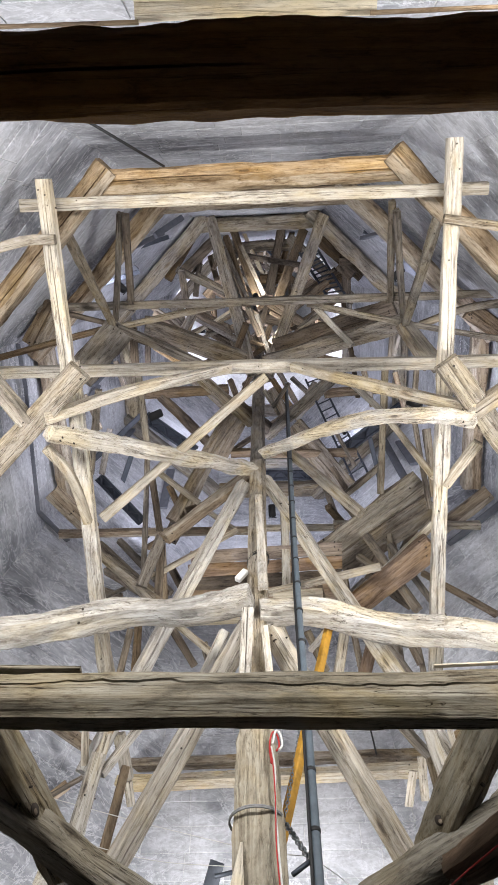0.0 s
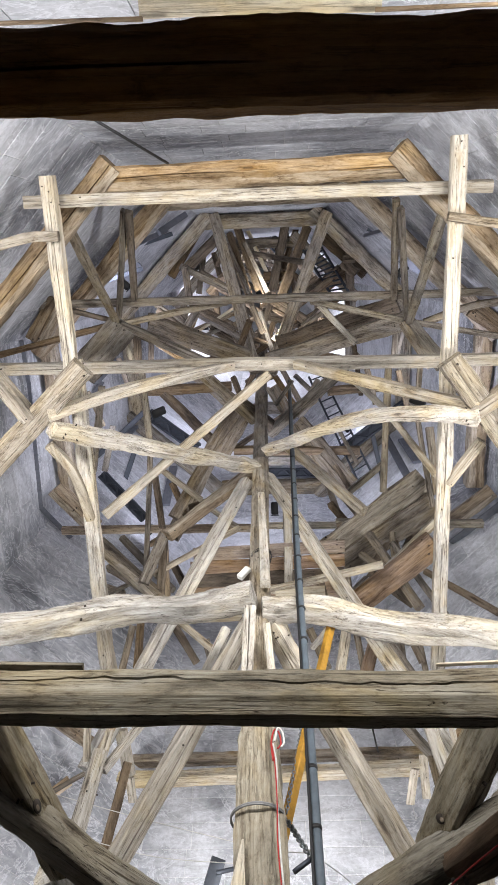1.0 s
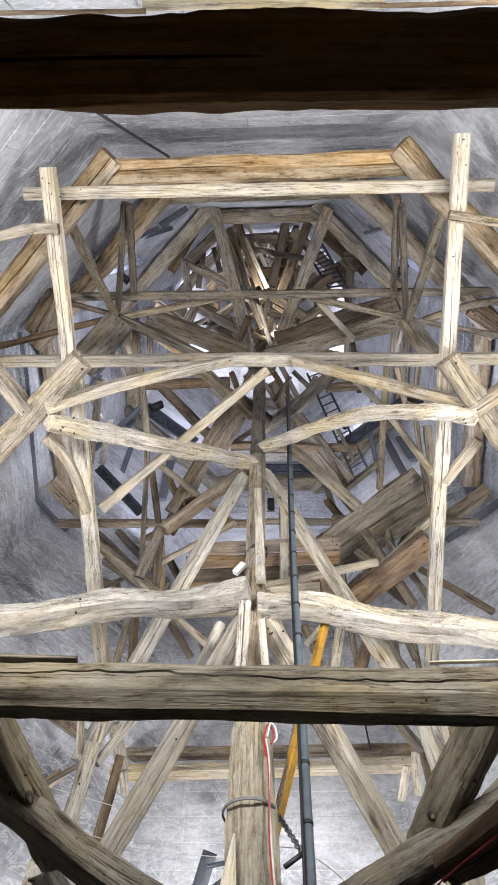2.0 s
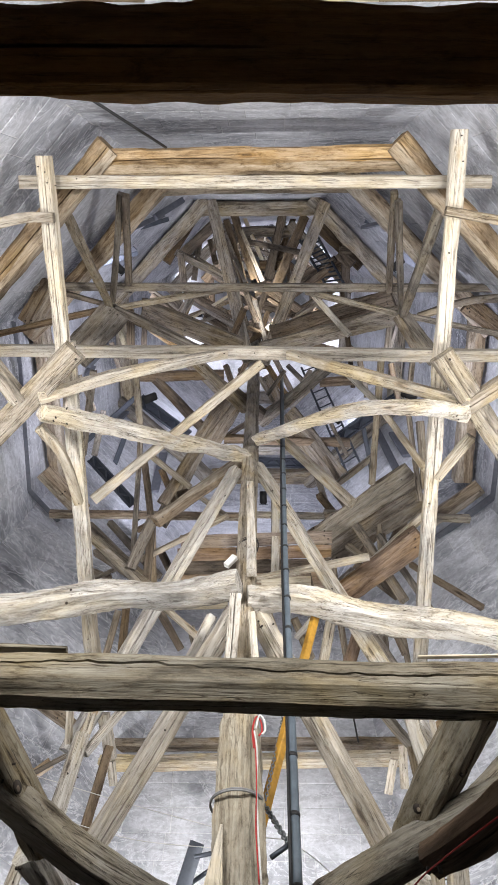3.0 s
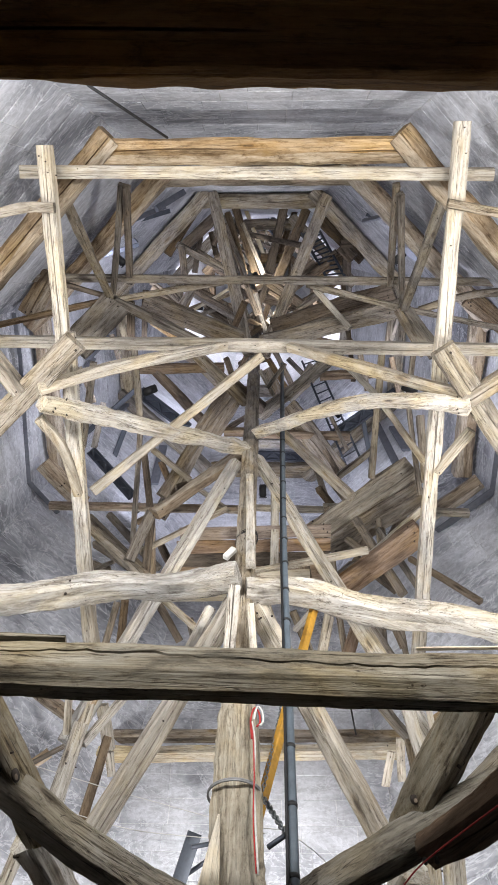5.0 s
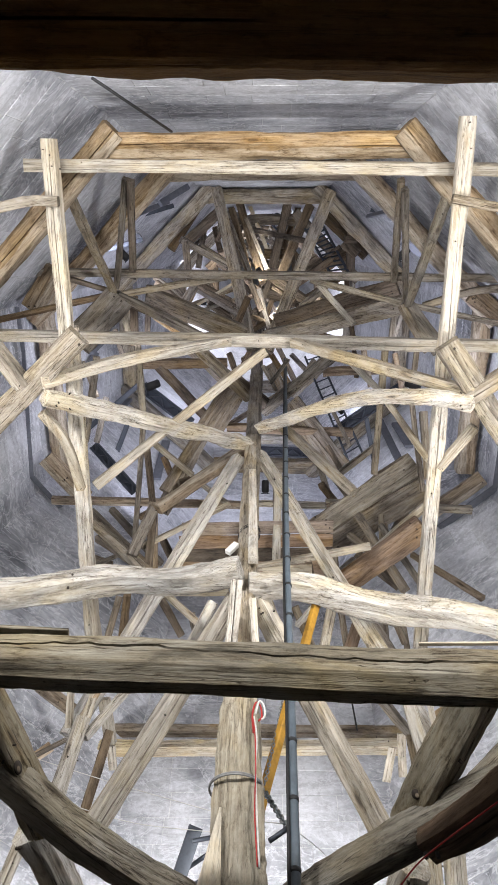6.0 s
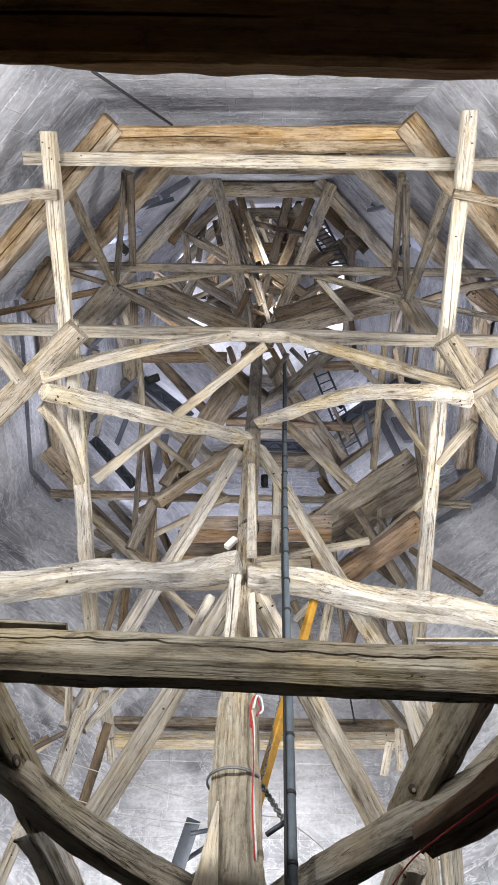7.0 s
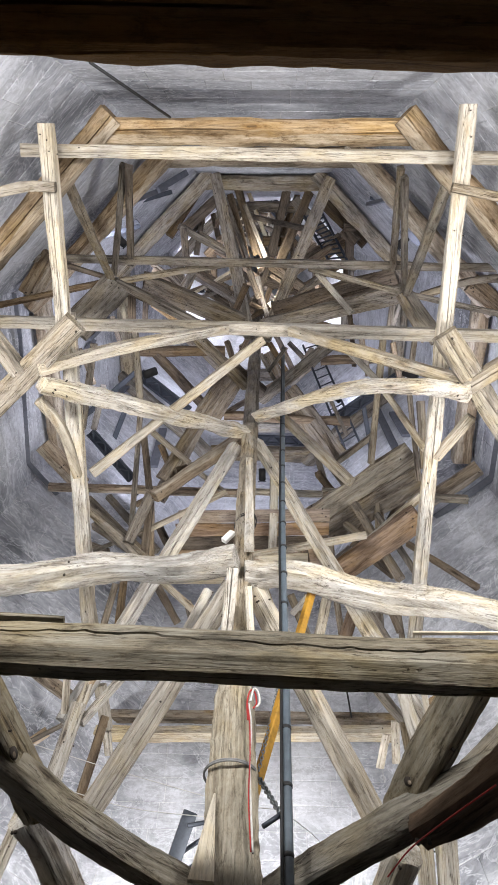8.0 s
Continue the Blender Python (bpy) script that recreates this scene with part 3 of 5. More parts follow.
timber("hub_strut", GREY, 0.110, 0.110, (1.81, 1.96, 11.40), (2.07, 2.40, 10.80), pegs=1, label="grey oak strut below the hub")
timber("hub_strut", GREY, 0.072, 0.072, (1.91, 1.92, 11.40), (3.08, 2.04, 10.60), label="grey oak strut from the hub")
timber("hub_strut", GREY, 0.098, 0.098, (2.12, 1.96, 11.50), (2.72, 1.72, 11.30), (3.25, 1.64, 11.10), pegs=1, label="curved grey oak strut from the hub")
timber("upright_strut", GREY, 0.083, 0.083, (1.75, 2.04, 11.60), (1.69, 2.56, 11.40), label="weathered oak strut of the second level")
timber("upright_strut", GREY, 0.067, 0.067, (1.93, 2.17, 12.00), (1.82, 2.68, 12.00), label="weathered oak strut of the second level")

# plates at the corners of the second ring
timber("corner_plate", HONEY, 0.302, 0.121, (-3.36, 2.00, 11.50), (-2.96, 1.44, 11.50), pegs=3, label="honey oak corner plate with peg holes")
timber("corner_plate", BROWN, 0.252, 0.101, (2.78, 1.78, 11.50), (3.35, 2.21, 11.50), pegs=3, label="brown oak corner plate with peg holes")
timber("corner_plate", HONEY, 0.262, 0.105, (-3.42, 4.28, 11.50), (-2.87, 4.96, 11.50), pegs=3, label="honey oak corner plate with peg holes")
timber("corner_plate", HONEY, 0.242, 0.097, (2.53, 5.16, 11.50), (3.24, 4.56, 11.50), pegs=3, label="honey oak corner plate with peg holes")

# frame of the third level
timber("raking_strut", AGED, 0.195, 0.195, (-0.99, 0.57, 15.30), (-0.31, 3.15, 13.70), pegs=1, label="weathered oak strut rising to the third ring")
timber("raking_strut", AGED, 0.203, 0.203, (1.08, 0.63, 15.30), (-0.05, 3.17, 13.70), pegs=3, label="weathered oak strut rising to the third ring")
timber("raking_strut", BROWN, 0.172, 0.172, (-0.73, 0.94, 18.60), (-0.15, 2.55, 17.20), pegs=1, label="dark oak strut high in the spire")
timber("raking_strut", BROWN, 0.202, 0.202, (0.93, 0.96, 18.60), (0.15, 2.56, 17.20), pegs=1, label="dark oak strut high in the spire")
timber("raking_strut", WHITEWOOD, 0.096, 0.096, (-0.54, 0.98, 19.20), (-0.05, 2.08, 18.60), label="new pale sawn batten")
timber("raking_strut", BROWN, 0.136, 0.136, (-0.84, 1.05, 17.60), (-0.41, 2.41, 16.80), label="dark oak strut high in the spire")
timber("raking_strut", GREY, 0.109, 0.109, (-1.02, 1.25, 19.60), (-0.71, 2.42, 18.60), label="dark oak strut high in the spire")
timber("diagonal_strut", GREY, 0.119, 0.119, (-1.61, 1.40, 14.80), (-0.69, 2.00, 15.40), label="weathered oak strut in the spire frame")
timber("upright_strut", GREY, 0.124, 0.124, (-1.54, 1.44, 14.80), (-1.48, 2.06, 14.60), pegs=1, label="weathered oak upright in the spire frame")
timber("diagonal_strut", BROWN, 0.194, 0.194, (-1.66, 1.58, 15.80), (-0.97, 0.98, 15.80), pegs=1, label="brown oak rafter in the spire frame")
timber("diagonal_strut", GREY, 0.085, 0.085, (-1.47, 2.50, 13.40), (-1.25, 2.05, 13.80), label="weathered oak strut in the spire frame")
timber("diagonal_strut", GREY, 0.085, 0.085, (-1.97, 1.91, 13.80), (-1.40, 2.29, 13.60), label="weathered oak strut in the spire frame")
timber("diagonal_strut", GREY, 0.095, 0.095, (-1.37, 2.08, 14.00), (-0.51, 2.62, 14.00), label="weathered oak strut in the spire frame")
timber("diagonal_strut", WHITEWOOD, 0.049, 0.049, (-1.35, 2.52, 14.40), (-0.64, 2.13, 14.60), label="new pale batten in the spire frame")
timber("diagonal_strut", GREY, 0.075, 0.075, (-1.42, 2.53, 14.60), (-0.67, 2.25, 14.60), label="weathered oak strut in the spire frame")
timber("diagonal_strut", BROWN, 0.231, 0.231, (1.16, 1.20, 17.40), (2.02, 1.96, 17.00), pegs=1, label="dark oak rafter in the spire frame")
timber("diagonal_strut", BROWN, 0.217, 0.217, (1.09, 2.36, 17.60), (2.16, 1.58, 17.20), pegs=1, label="dark oak rafter in the spire frame")
timber("upright_strut", BROWN, 0.168, 0.168, (1.64, 1.44, 16.60), (1.66, 2.36, 16.60), pegs=1, label="dark oak upright in the spire frame")
timber("diagonal_strut", BROWN, 0.147, 0.147, (0.53, 2.40, 16.10), (1.23, 1.94, 16.20), pegs=1, label="dark oak strut in the spire frame")
timber("diagonal_strut", GREY, 0.102, 0.102, (-0.55, 2.65, 15.00), (-0.35, 3.12, 14.60), label="weathered oak strut in the spire frame")
timber("diagonal_strut", GREY, 0.113, 0.113, (0.43, 2.74, 15.20), (0.02, 3.18, 14.80), label="weathered oak strut in the spire frame")
timber("diagonal_strut", BLEACHED, 0.109, 0.109, (0.02, 2.70, 14.60), (0.29, 2.98, 14.60), label="short bleached oak strut")
timber("diagonal_strut", BROWN, 0.202, 0.202, (-0.17, 2.54, 16.10), (0.96, 2.83, 15.80), pegs=1, label="dark oak strut in the spire frame")

# middle of the spire, behind the centre post
timber("upright_strut", AGED, 0.084, 0.084, (-1.72, 2.18, 10.60), (-1.71, 3.35, 10.60), label="grey oak upright carrying a lamp")
timber("upright_strut", GREY, 0.067, 0.067, (-1.70, 3.27, 10.60), (-1.78, 4.75, 9.80), label="slender grey oak upright")
timber("upright_strut", BROWN, 0.091, 0.091, (-1.75, 3.82, 10.90), (-1.69, 4.73, 10.80), label="brown oak upright in the spire frame")
timber("diagonal_strut", BROWN, 0.157, 0.157, (-2.04, 3.61, 14.20), (-1.08, 4.43, 13.60), pegs=1, label="brown oak strut against pale stone")
timber("cross_tie", BROWN, 0.158, 0.158, (-2.35, 3.55, 14.20), (-0.78, 3.53, 14.20), pegs=1, label="dark brown oak tie")
timber("cross_tie", BROWN, 0.158, 0.158, (0.98, 3.69, 14.20), (2.17, 3.64, 14.20), pegs=1, label="dark brown oak tie")
timber("round_log", AGED, 0.177, 0.177, (-1.10, 2.81, 12.40), (-0.36, 3.79, 13.00), edge=0.24, pegs=1, label="round brown oak log")
timber("round_log", BROWN, 0.211, 0.211, (-0.66, 3.44, 13.10), (0.03, 4.15, 13.40), edge=0.24, pegs=3, label="dark round oak log")
timber("round_log", AGED, 0.176, 0.176, (1.02, 2.87, 12.40), (-0.09, 4.18, 13.40), edge=0.24, pegs=3, label="round brown oak log")
timber("broad_plank", GREY, 0.451, 0.180, (-0.53, 3.71, 13.60), (-1.09, 4.42, 12.80), pegs=3, label="broad grey weathered plank")
timber("broad_plank", GREY, 0.246, 0.098, (-1.10, 4.31, 12.80), (-1.78, 5.47, 12.00), pegs=3, label="broad grey weathered plank")
timber("raking_strut", HONEY, 0.141, 0.141, (-0.31, 3.68, 10.50), (-1.38, 4.06, 9.40), pegs=1, label="honey-coloured oak strut from the post")
timber("diagonal_strut", PALE, 0.070, 0.070, (-1.62, 3.81, 10.90), (-1.07, 4.14, 10.60), label="slender pale oak strut")
timber("diagonal_strut", PALE, 0.065, 0.065, (-1.02, 4.34, 10.80), (-0.61, 4.68, 10.80), label="slender pale oak strut")
timber("diagonal_strut", PALE, 0.066, 0.066, (-1.65, 4.72, 9.60), (-0.54, 4.44, 10.30), label="slender pale oak strut")
timber("upright_strut", GREY, 0.133, 0.133, (-1.45, 4.11, 9.50), (-1.66, 4.49, 9.00), pegs=1, label="thick grey oak upright")
timber("upright_strut", BROWN, 0.099, 0.099, (-1.50, 4.27, 9.80), (-1.55, 4.91, 9.40), pegs=1, label="brown oak upright in the spire frame")
timber("cross_tie", HONEY, 0.11, 0.10, (-3.30, 4.85, 11.20), (-0.38, 4.91, 11.20), label="tan oak tie of the second ring")
timber("cross_tie", PALE, 0.089, 0.089, (-0.17, 4.93, 11.30), (0.90, 4.96, 11.30), label="pale oak tie in the spire frame")
timber("cross_tie", AGED, 0.115, 0.115, (0.85, 4.87, 11.20), (3.04, 4.96, 11.20), pegs=1, label="tan oak tie of the second ring")
timber("raking_strut", PALE, 0.140, 0.140, (0.16, 3.89, 12.00), (1.19, 4.40, 10.60), pegs=1, label="pale oak strut from the post")
timber("diagonal_strut", PALE, 0.079, 0.079, (0.98, 2.34, 10.00), (1.49, 2.89, 10.30), label="pale oak strut in the spire frame")
timber("diagonal_strut", PALE, 0.073, 0.073, (1.42, 2.78, 9.80), (1.74, 3.11, 8.80), label="pale oak strut to the long beam")
timber("broad_plank", GREY, 0.368, 0.184, (0.39, 4.23, 14.00), (1.28, 5.17, 13.20), pegs=3, label="broad grey weathered plank")
timber("broad_plank", GREY, 0.186, 0.093, (0.00, 3.79, 15.00), (0.28, 4.26, 14.60), pegs=1, label="grey plank in the spire frame")
timber("upright_strut", AGED, 0.085, 0.085, (1.52, 2.40, 10.80), (1.42, 4.02, 10.40), label="grey oak upright in the spire frame")
timber("upright_strut", GREY, 0.082, 0.082, (-2.17, 2.34, 10.20), (-2.42, 3.48, 10.20), label="grey oak upright in the spire frame")
timber("upright_strut", BROWN, 0.098, 0.098, (-2.39, 2.21, 9.80), (-2.28, 3.30, 9.40), pegs=1, label="brown oak upright beside the long beam")
timber("upright_strut", GREY, 0.065, 0.065, (1.90, 2.33, 10.60), (1.87, 2.94, 10.60), label="grey oak upright in the spire frame")
timber("box_plank", AGED, 0.486, 0.097, (0.69, 5.19, 10.80), (2.08, 4.06, 10.80), pegs=3, label="grey side board of a timber trough")
timber("box_plank", GREY, 0.388, 0.078, (0.91, 5.30, 10.70), (2.22, 4.35, 10.70), pegs=3, label="weathered brown board of a timber trough")
timber("box_plank", RUST, 0.316, 0.158, (0.85, 5.27, 9.50), (1.94, 4.33, 9.50), pegs=3, label="reddish-brown squared beam in the spire frame")
timber("box_plank", BLEACHED, 0.102, 0.061, (1.08, 5.11, 9.70), (1.98, 4.14, 9.70), label="bleached lath on the reddish beam")
timber("cross_bar", PALE, 0.083, 0.083, (-0.13, 4.75, 9.20), (1.24, 4.44, 9.20), pegs=1, label="pale sawn bar in the spire frame")
timber("platform_board", RUST, 0.191, 0.029, (-1.18, 4.73, 10.10), (0.87, 4.66, 10.10), pegs=3, label="reddish-brown floor board of a small platform")
timber("platform_board", RUST, 0.193, 0.029, (-1.23, 4.94, 10.11), (0.87, 4.88, 10.11), pegs=3, label="reddish-brown floor board of a small platform")
timber("platform_board", BROWN, 0.194, 0.029, (-1.28, 5.14, 10.10), (0.87, 5.08, 10.10), pegs=3, label="reddish-brown floor board of a small platform")
timber("platform_board", RUST, 0.195, 0.029, (-1.32, 5.34, 10.11), (0.87, 5.29, 10.11), pegs=3, label="reddish-brown floor board of a small platform")
timber("platform_board", RUST, 0.197, 0.029, (-1.37, 5.53, 10.10), (0.87, 5.48, 10.10), pegs=3, label="reddish-brown floor board of a small platform")
timber("upright_strut", BLEACHED, 0.111, 0.111, (0.12, 4.10, 10.60), (0.10, 5.07, 9.80), pegs=1, label="bleached oak upright in the spire frame")
timber("platform_board", WHITEWOOD, 0.172, 0.034, (-0.07, 4.60, 8.80), (0.51, 4.56, 8.80), label="new pale board in the spire frame")
timber("platform_board", WHITEWOOD, 0.123, 0.037, (-0.97, 4.45, 8.20), (-0.44, 4.43, 8.20), label="new pale board in the spire frame")
timber("cross_bar", BLEACHED, 0.186, 0.186, (-0.22, 5.41, 15.20), (0.89, 5.43, 15.20), pegs=1, label="pale oak bar in front of the stone")
timber("raking_strut", AGED, 0.091, 0.091, (-2.50, 4.45, 10.00), (-1.50, 4.56, 8.80), pegs=1, label="grey oak strut in the spire frame")
timber("raking_strut", GREY, 0.099, 0.099, (-2.21, 4.59, 9.60), (-1.21, 4.60, 8.60), pegs=1, label="grey oak strut in the spire frame")
timber("raking_strut", GREY, 0.107, 0.107, (1.24, 4.65, 10.40), (1.71, 5.07, 9.20), pegs=1, label="grey oak strut in the spire frame")
timber("raking_strut", GREY, 0.077, 0.077, (1.56, 4.80, 10.40), (2.07, 5.24, 9.20), label="grey oak strut in the spire frame")
timber("upright_strut", GREY, 0.078, 0.078, (1.64, 4.74, 10.80), (1.68, 5.09, 10.60), label="grey oak upright in the spire frame")
timber("raking_strut", BROWN, 0.091, 0.091, (1.36, 5.22, 10.60), (1.70, 4.70, 10.80), label="brown oak strut in the spire frame")
timber("upright_strut", GREY, 0.083, 0.083, (0.87, 4.91, 9.80), (0.90, 5.21, 9.60), label="grey oak upright in the spire frame")
timber("diagonal_strut", GREY, 0.096, 0.096, (2.05, 3.19, 10.60), (2.10, 4.00, 10.20), pegs=1, label="grey oak strut in the spire frame")

# struts between the curved beams and the near tie beam
timber("raking_strut", PALE, 0.096, 0.096, (-1.91, 4.35, 8.00), (-1.83, 4.89, 7.80), pegs=1, label="pale oak strut in the spire frame")
timber("raking_strut", GREY, 0.069, 0.069, (-1.55, 4.26, 7.80), (-1.65, 4.61, 7.40), pegs=1, label="grey oak strut in the spire frame")
timber("raking_strut", BROWN, 0.083, 0.083, (-1.61, 4.64, 8.40), (-1.71, 5.25, 8.40), pegs=1, label="brown oak strut in the spire frame")
timber("raking_strut", PALE, 0.063, 0.063, (-1.18, 4.44, 8.20), (-0.67, 4.74, 7.90), label="slender pale oak strut")
timber("raking_strut", BROWN, 0.073, 0.073, (-1.26, 4.83, 8.60), (-1.01, 5.20, 8.40), label="brown oak strut in the spire frame")
timber("raking_strut", BLEACHED, 0.083, 0.083, (-0.09, 3.63, 6.90), (0.27, 3.82, 6.20), pegs=1, label="bleached oak strut in the spire frame")
timber("raking_strut", AGED, 0.091, 0.091, (0.66, 4.31, 7.80), (0.53, 4.72, 7.40), pegs=1, label="grey oak strut in the spire frame")
timber("raking_strut", GREY, 0.069, 0.069, (0.79, 4.63, 8.20), (0.86, 5.03, 8.00), label="grey oak strut in the spire frame")
timber("raking_strut", RUST, 0.112, 0.112, (1.00, 4.53, 8.00), (0.83, 5.05, 7.80), pegs=3, label="reddish-brown oak strut in the spire frame")
timber("raking_strut", GREY, 0.087, 0.087, (1.05, 4.64, 8.20), (1.39, 5.04, 7.80), pegs=1, label="grey oak strut in the spire frame")
timber("raking_strut", GREY, 0.063, 0.063, (1.53, 4.89, 8.60), (1.64, 5.45, 8.40), label="grey oak strut in the spire frame")
timber("upright_strut", GREY, 0.088, 0.088, (1.40, 5.16, 9.00), (1.45, 5.59, 8.80), pegs=1, label="grey oak strut in the spire frame")
timber("loose_plank", NEAR, 0.044, 0.022, (-1.47, 2.14, 4.42), (-0.97, 2.16, 4.42), label="short dark plank lying on the tie beam")
timber("loose_plank", WHITEWOOD, 0.019, 0.010, (0.74, 2.26, 4.50), (1.17, 2.25, 4.50), label="pale lath lying on the tie beam")

# low struts near the foot of the frame
timber("raking_strut", BLEACHED, 0.137, 0.137, (-1.66, 4.67, 6.50), (-1.74, 4.91, 5.80), pegs=3, label="bleached oak strut with peg holes")
timber("raking_strut", PALE, 0.060, 0.060, (-1.78, 4.41, 6.70), (-1.77, 4.72, 6.45), pegs=1, label="short pale oak batten with peg holes")
timber("raking_strut", HONEY, 0.061, 0.061, (-1.54, 4.54, 6.80), (-1.74, 4.81, 6.50), pegs=1, label="honey oak strut in the spire frame")
timber("raking_strut", BLEACHED, 0.073, 0.073, (-1.56, 4.50, 6.90), (-1.68, 4.83, 6.40), pegs=1, label="bleached oak strut with peg holes")
timber("raking_strut", BLEACHED, 0.070, 0.070, (-1.32, 4.72, 7.00), (-1.62, 4.78, 6.40), pegs=1, label="bleached oak strut in the spire frame")
timber("raking_strut", BROWN, 0.091, 0.091, (-1.63, 5.49, 7.20), (-1.74, 5.78, 6.30), pegs=1, label="brown oak strut in the spire frame")
timber("raking_strut", PALE, 0.119, 0.119, (-1.82, 5.60, 7.80), (-1.74, 6.04, 7.60), pegs=1, label="pale oak block in the spire frame")
timber("hanging_board", PALE, 0.094, 0.038, (-1.77, 6.18, 7.70), (-1.74, 6.43, 7.60), pegs=1, label="short pale board in the spire frame")
timber("diagonal_strut", GREY, 0.039, 0.039, (-2.30, 5.44, 6.80), (-1.65, 5.17, 7.00), label="slender grey oak strut")
timber("diagonal_strut", HONEY, 0.083, 0.083, (-2.56, 5.81, 7.00), (-2.25, 5.69, 7.20), pegs=1, label="honey oak strut in the spire frame")
timber("wall_plate", HONEY, 0.119, 0.119, (-2.57, 5.51, 7.90), (-2.24, 5.98, 8.00), pegs=3, label="honey oak wall plate")
timber("ring_front_beam", PALE, 0.155, 0.155, (-2.19, 7.14, 8.60), (1.72, 7.02, 8.60), pegs=3, label="pale sawn oak beam along the front stone")
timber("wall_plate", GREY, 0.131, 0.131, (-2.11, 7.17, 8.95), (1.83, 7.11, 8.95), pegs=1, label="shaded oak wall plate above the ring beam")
timber("raking_strut", BLEACHED, 0.119, 0.119, (1.24, 4.51, 6.70), (1.41, 4.98, 6.10), pegs=3, label="bleached oak strut with peg holes")
timber("raking_strut", GREY, 0.082, 0.082, (1.02, 4.68, 6.90), (1.23, 4.86, 6.70), (1.45, 4.98, 6.50), pegs=1, label="crooked grey oak strut")
timber("raking_strut", PALE, 0.052, 0.052, (1.47, 4.64, 6.80), (1.53, 4.93, 6.50), label="short pale oak batten with peg holes")
timber("raking_strut", GREY, 0.105, 0.105, (1.30, 4.90, 6.60), (1.34, 5.11, 6.00), pegs=3, label="grey oak strut in the spire frame")
timber("hanging_board", PALE, 0.093, 0.028, (1.39, 6.13, 7.70), (1.33, 6.53, 7.60), pegs=1, label="pale board hanging by a cord")
timber("hanging_board", PALE, 0.093, 0.028, (1.47, 5.93, 7.70), (1.51, 6.45, 7.60), pegs=1, label="pale split board hanging at the wall")
timber("wall_plate", HONEY, 0.080, 0.080, (1.84, 5.90, 7.90), (2.14, 5.63, 7.90), pegs=1, label="honey oak wall plate")

# boards on the stone behind
timber("wall_board", WHITEWOOD, 0.156, 0.016, (-0.58, -0.84, 5.50), (0.58, -0.81, 5.50), label="pale sawn board fixed to the stone")
# added dark strips that draw the edge of the masonry set-off
timber("wall_plate", BROWN, 0.019, 0.019, (-1.39, -0.77, 5.45), (-0.56, -0.75, 5.45), label="dark strip drawn for the edge line of the stone set-off")
timber("wall_plate", BROWN, 0.019, 0.019, (0.54, -0.73, 5.45), (1.34, -0.72, 5.45), label="dark strip drawn for the edge line of the stone set-off")

# steel girders
timber("girder_web", STEEL, 0.133, 0.016, (-2.33, 3.93, 14.02), (-1.44, 4.55, 13.72), wob=0.0, category='steel plate', label="dark steel web plate behind the girder lacing")
lattice_girder((-2.31, 3.89, 13.90), (-1.42, 4.50, 13.60), (-0.111, 0.137, 0.000), STEEL, "dark laced steel girder against the stone")
timber("girder_web", STEEL, 0.107, 0.013, (-2.97, 4.52, 12.62), (-2.25, 5.25, 12.32), wob=0.0, category='steel plate', label="dark steel web plate behind the girder lacing")
lattice_girder((-2.94, 4.47, 12.50), (-2.23, 5.19, 12.20), (-0.108, 0.095, 0.000), STEEL, "dark laced steel girder against the stone")
timber("girder_web", STEEL, 0.136, 0.016, (1.21, 4.87, 14.12), (2.49, 4.00, 14.32), wob=0.0, category='steel plate', label="dark steel web plate behind the girder lacing")
lattice_girder((1.20, 4.82, 14.00), (2.47, 3.96, 14.20), (0.100, 0.150, -0.000), STEEL, "dark laced steel girder against the stone")
timber("girder_web", STEEL, 0.123, 0.015, (-0.21, 5.74, 15.32), (1.01, 5.78, 15.32), wob=0.0, category='steel plate', label="dark steel web plate behind the girder lacing")
lattice_girder((-0.21, 5.69, 15.20), (1.00, 5.73, 15.20), (-0.006, 0.166, 0.000), STEEL, "dark laced steel girder against the stone")
timber("steel_girder", STEEL, 0.088, 0.061, (-3.13, 4.36, 13.00), (-2.25, 3.64, 13.20), wob=0.0, label="dark steel brace in the spire frame")
timber("steel_girder", STEEL, 0.097, 0.068, (-2.68, 4.68, 14.20), (-3.03, 5.54, 13.80), wob=0.0, label="dark steel brace in the spire frame")
timber("steel_girder", STEEL, 0.076, 0.054, (-2.31, 0.95, 13.80), (-1.65, 0.78, 14.20), wob=0.0, label="dark steel brace in the spire frame")
timber("steel_girder", STEEL, 0.070, 0.049, (-2.57, 1.34, 12.60), (-2.01, 1.21, 13.00), wob=0.0, label="dark steel brace in the spire frame")
timber("steel_girder", STEEL, 0.085, 0.060, (1.82, 4.59, 14.20), (1.98, 5.37, 14.00), wob=0.0, label="dark steel brace in the spire frame")
timber("steel_girder", STEEL, 0.076, 0.053, (1.69, 0.85, 14.20), (2.19, 1.00, 14.00), wob=0.0, label="dark steel brace in the spire frame")

# ladders
ladder((0.71, 3.78, 15.60), (1.55, 5.49, 14.00), (0.96, 3.70, 15.60), (1.80, 5.31, 14.00), 14, 0.022, STEEL, "dark steel ladder between the levels")
ladder((1.06, 1.28, 17.80), (1.64, 2.29, 16.40), (0.76, 1.49, 17.80), (1.27, 2.31, 16.40), 13, 0.03, STEEL, "dark steel ladder high in the spire")
ladder((-0.22, 1.12, 21.40), (0.59, 1.66, 20.20), (-0.29, 1.35, 21.40), (0.44, 2.02, 20.20), 15, 0.03, STEEL, "dark steel ladder near the top of the spire")

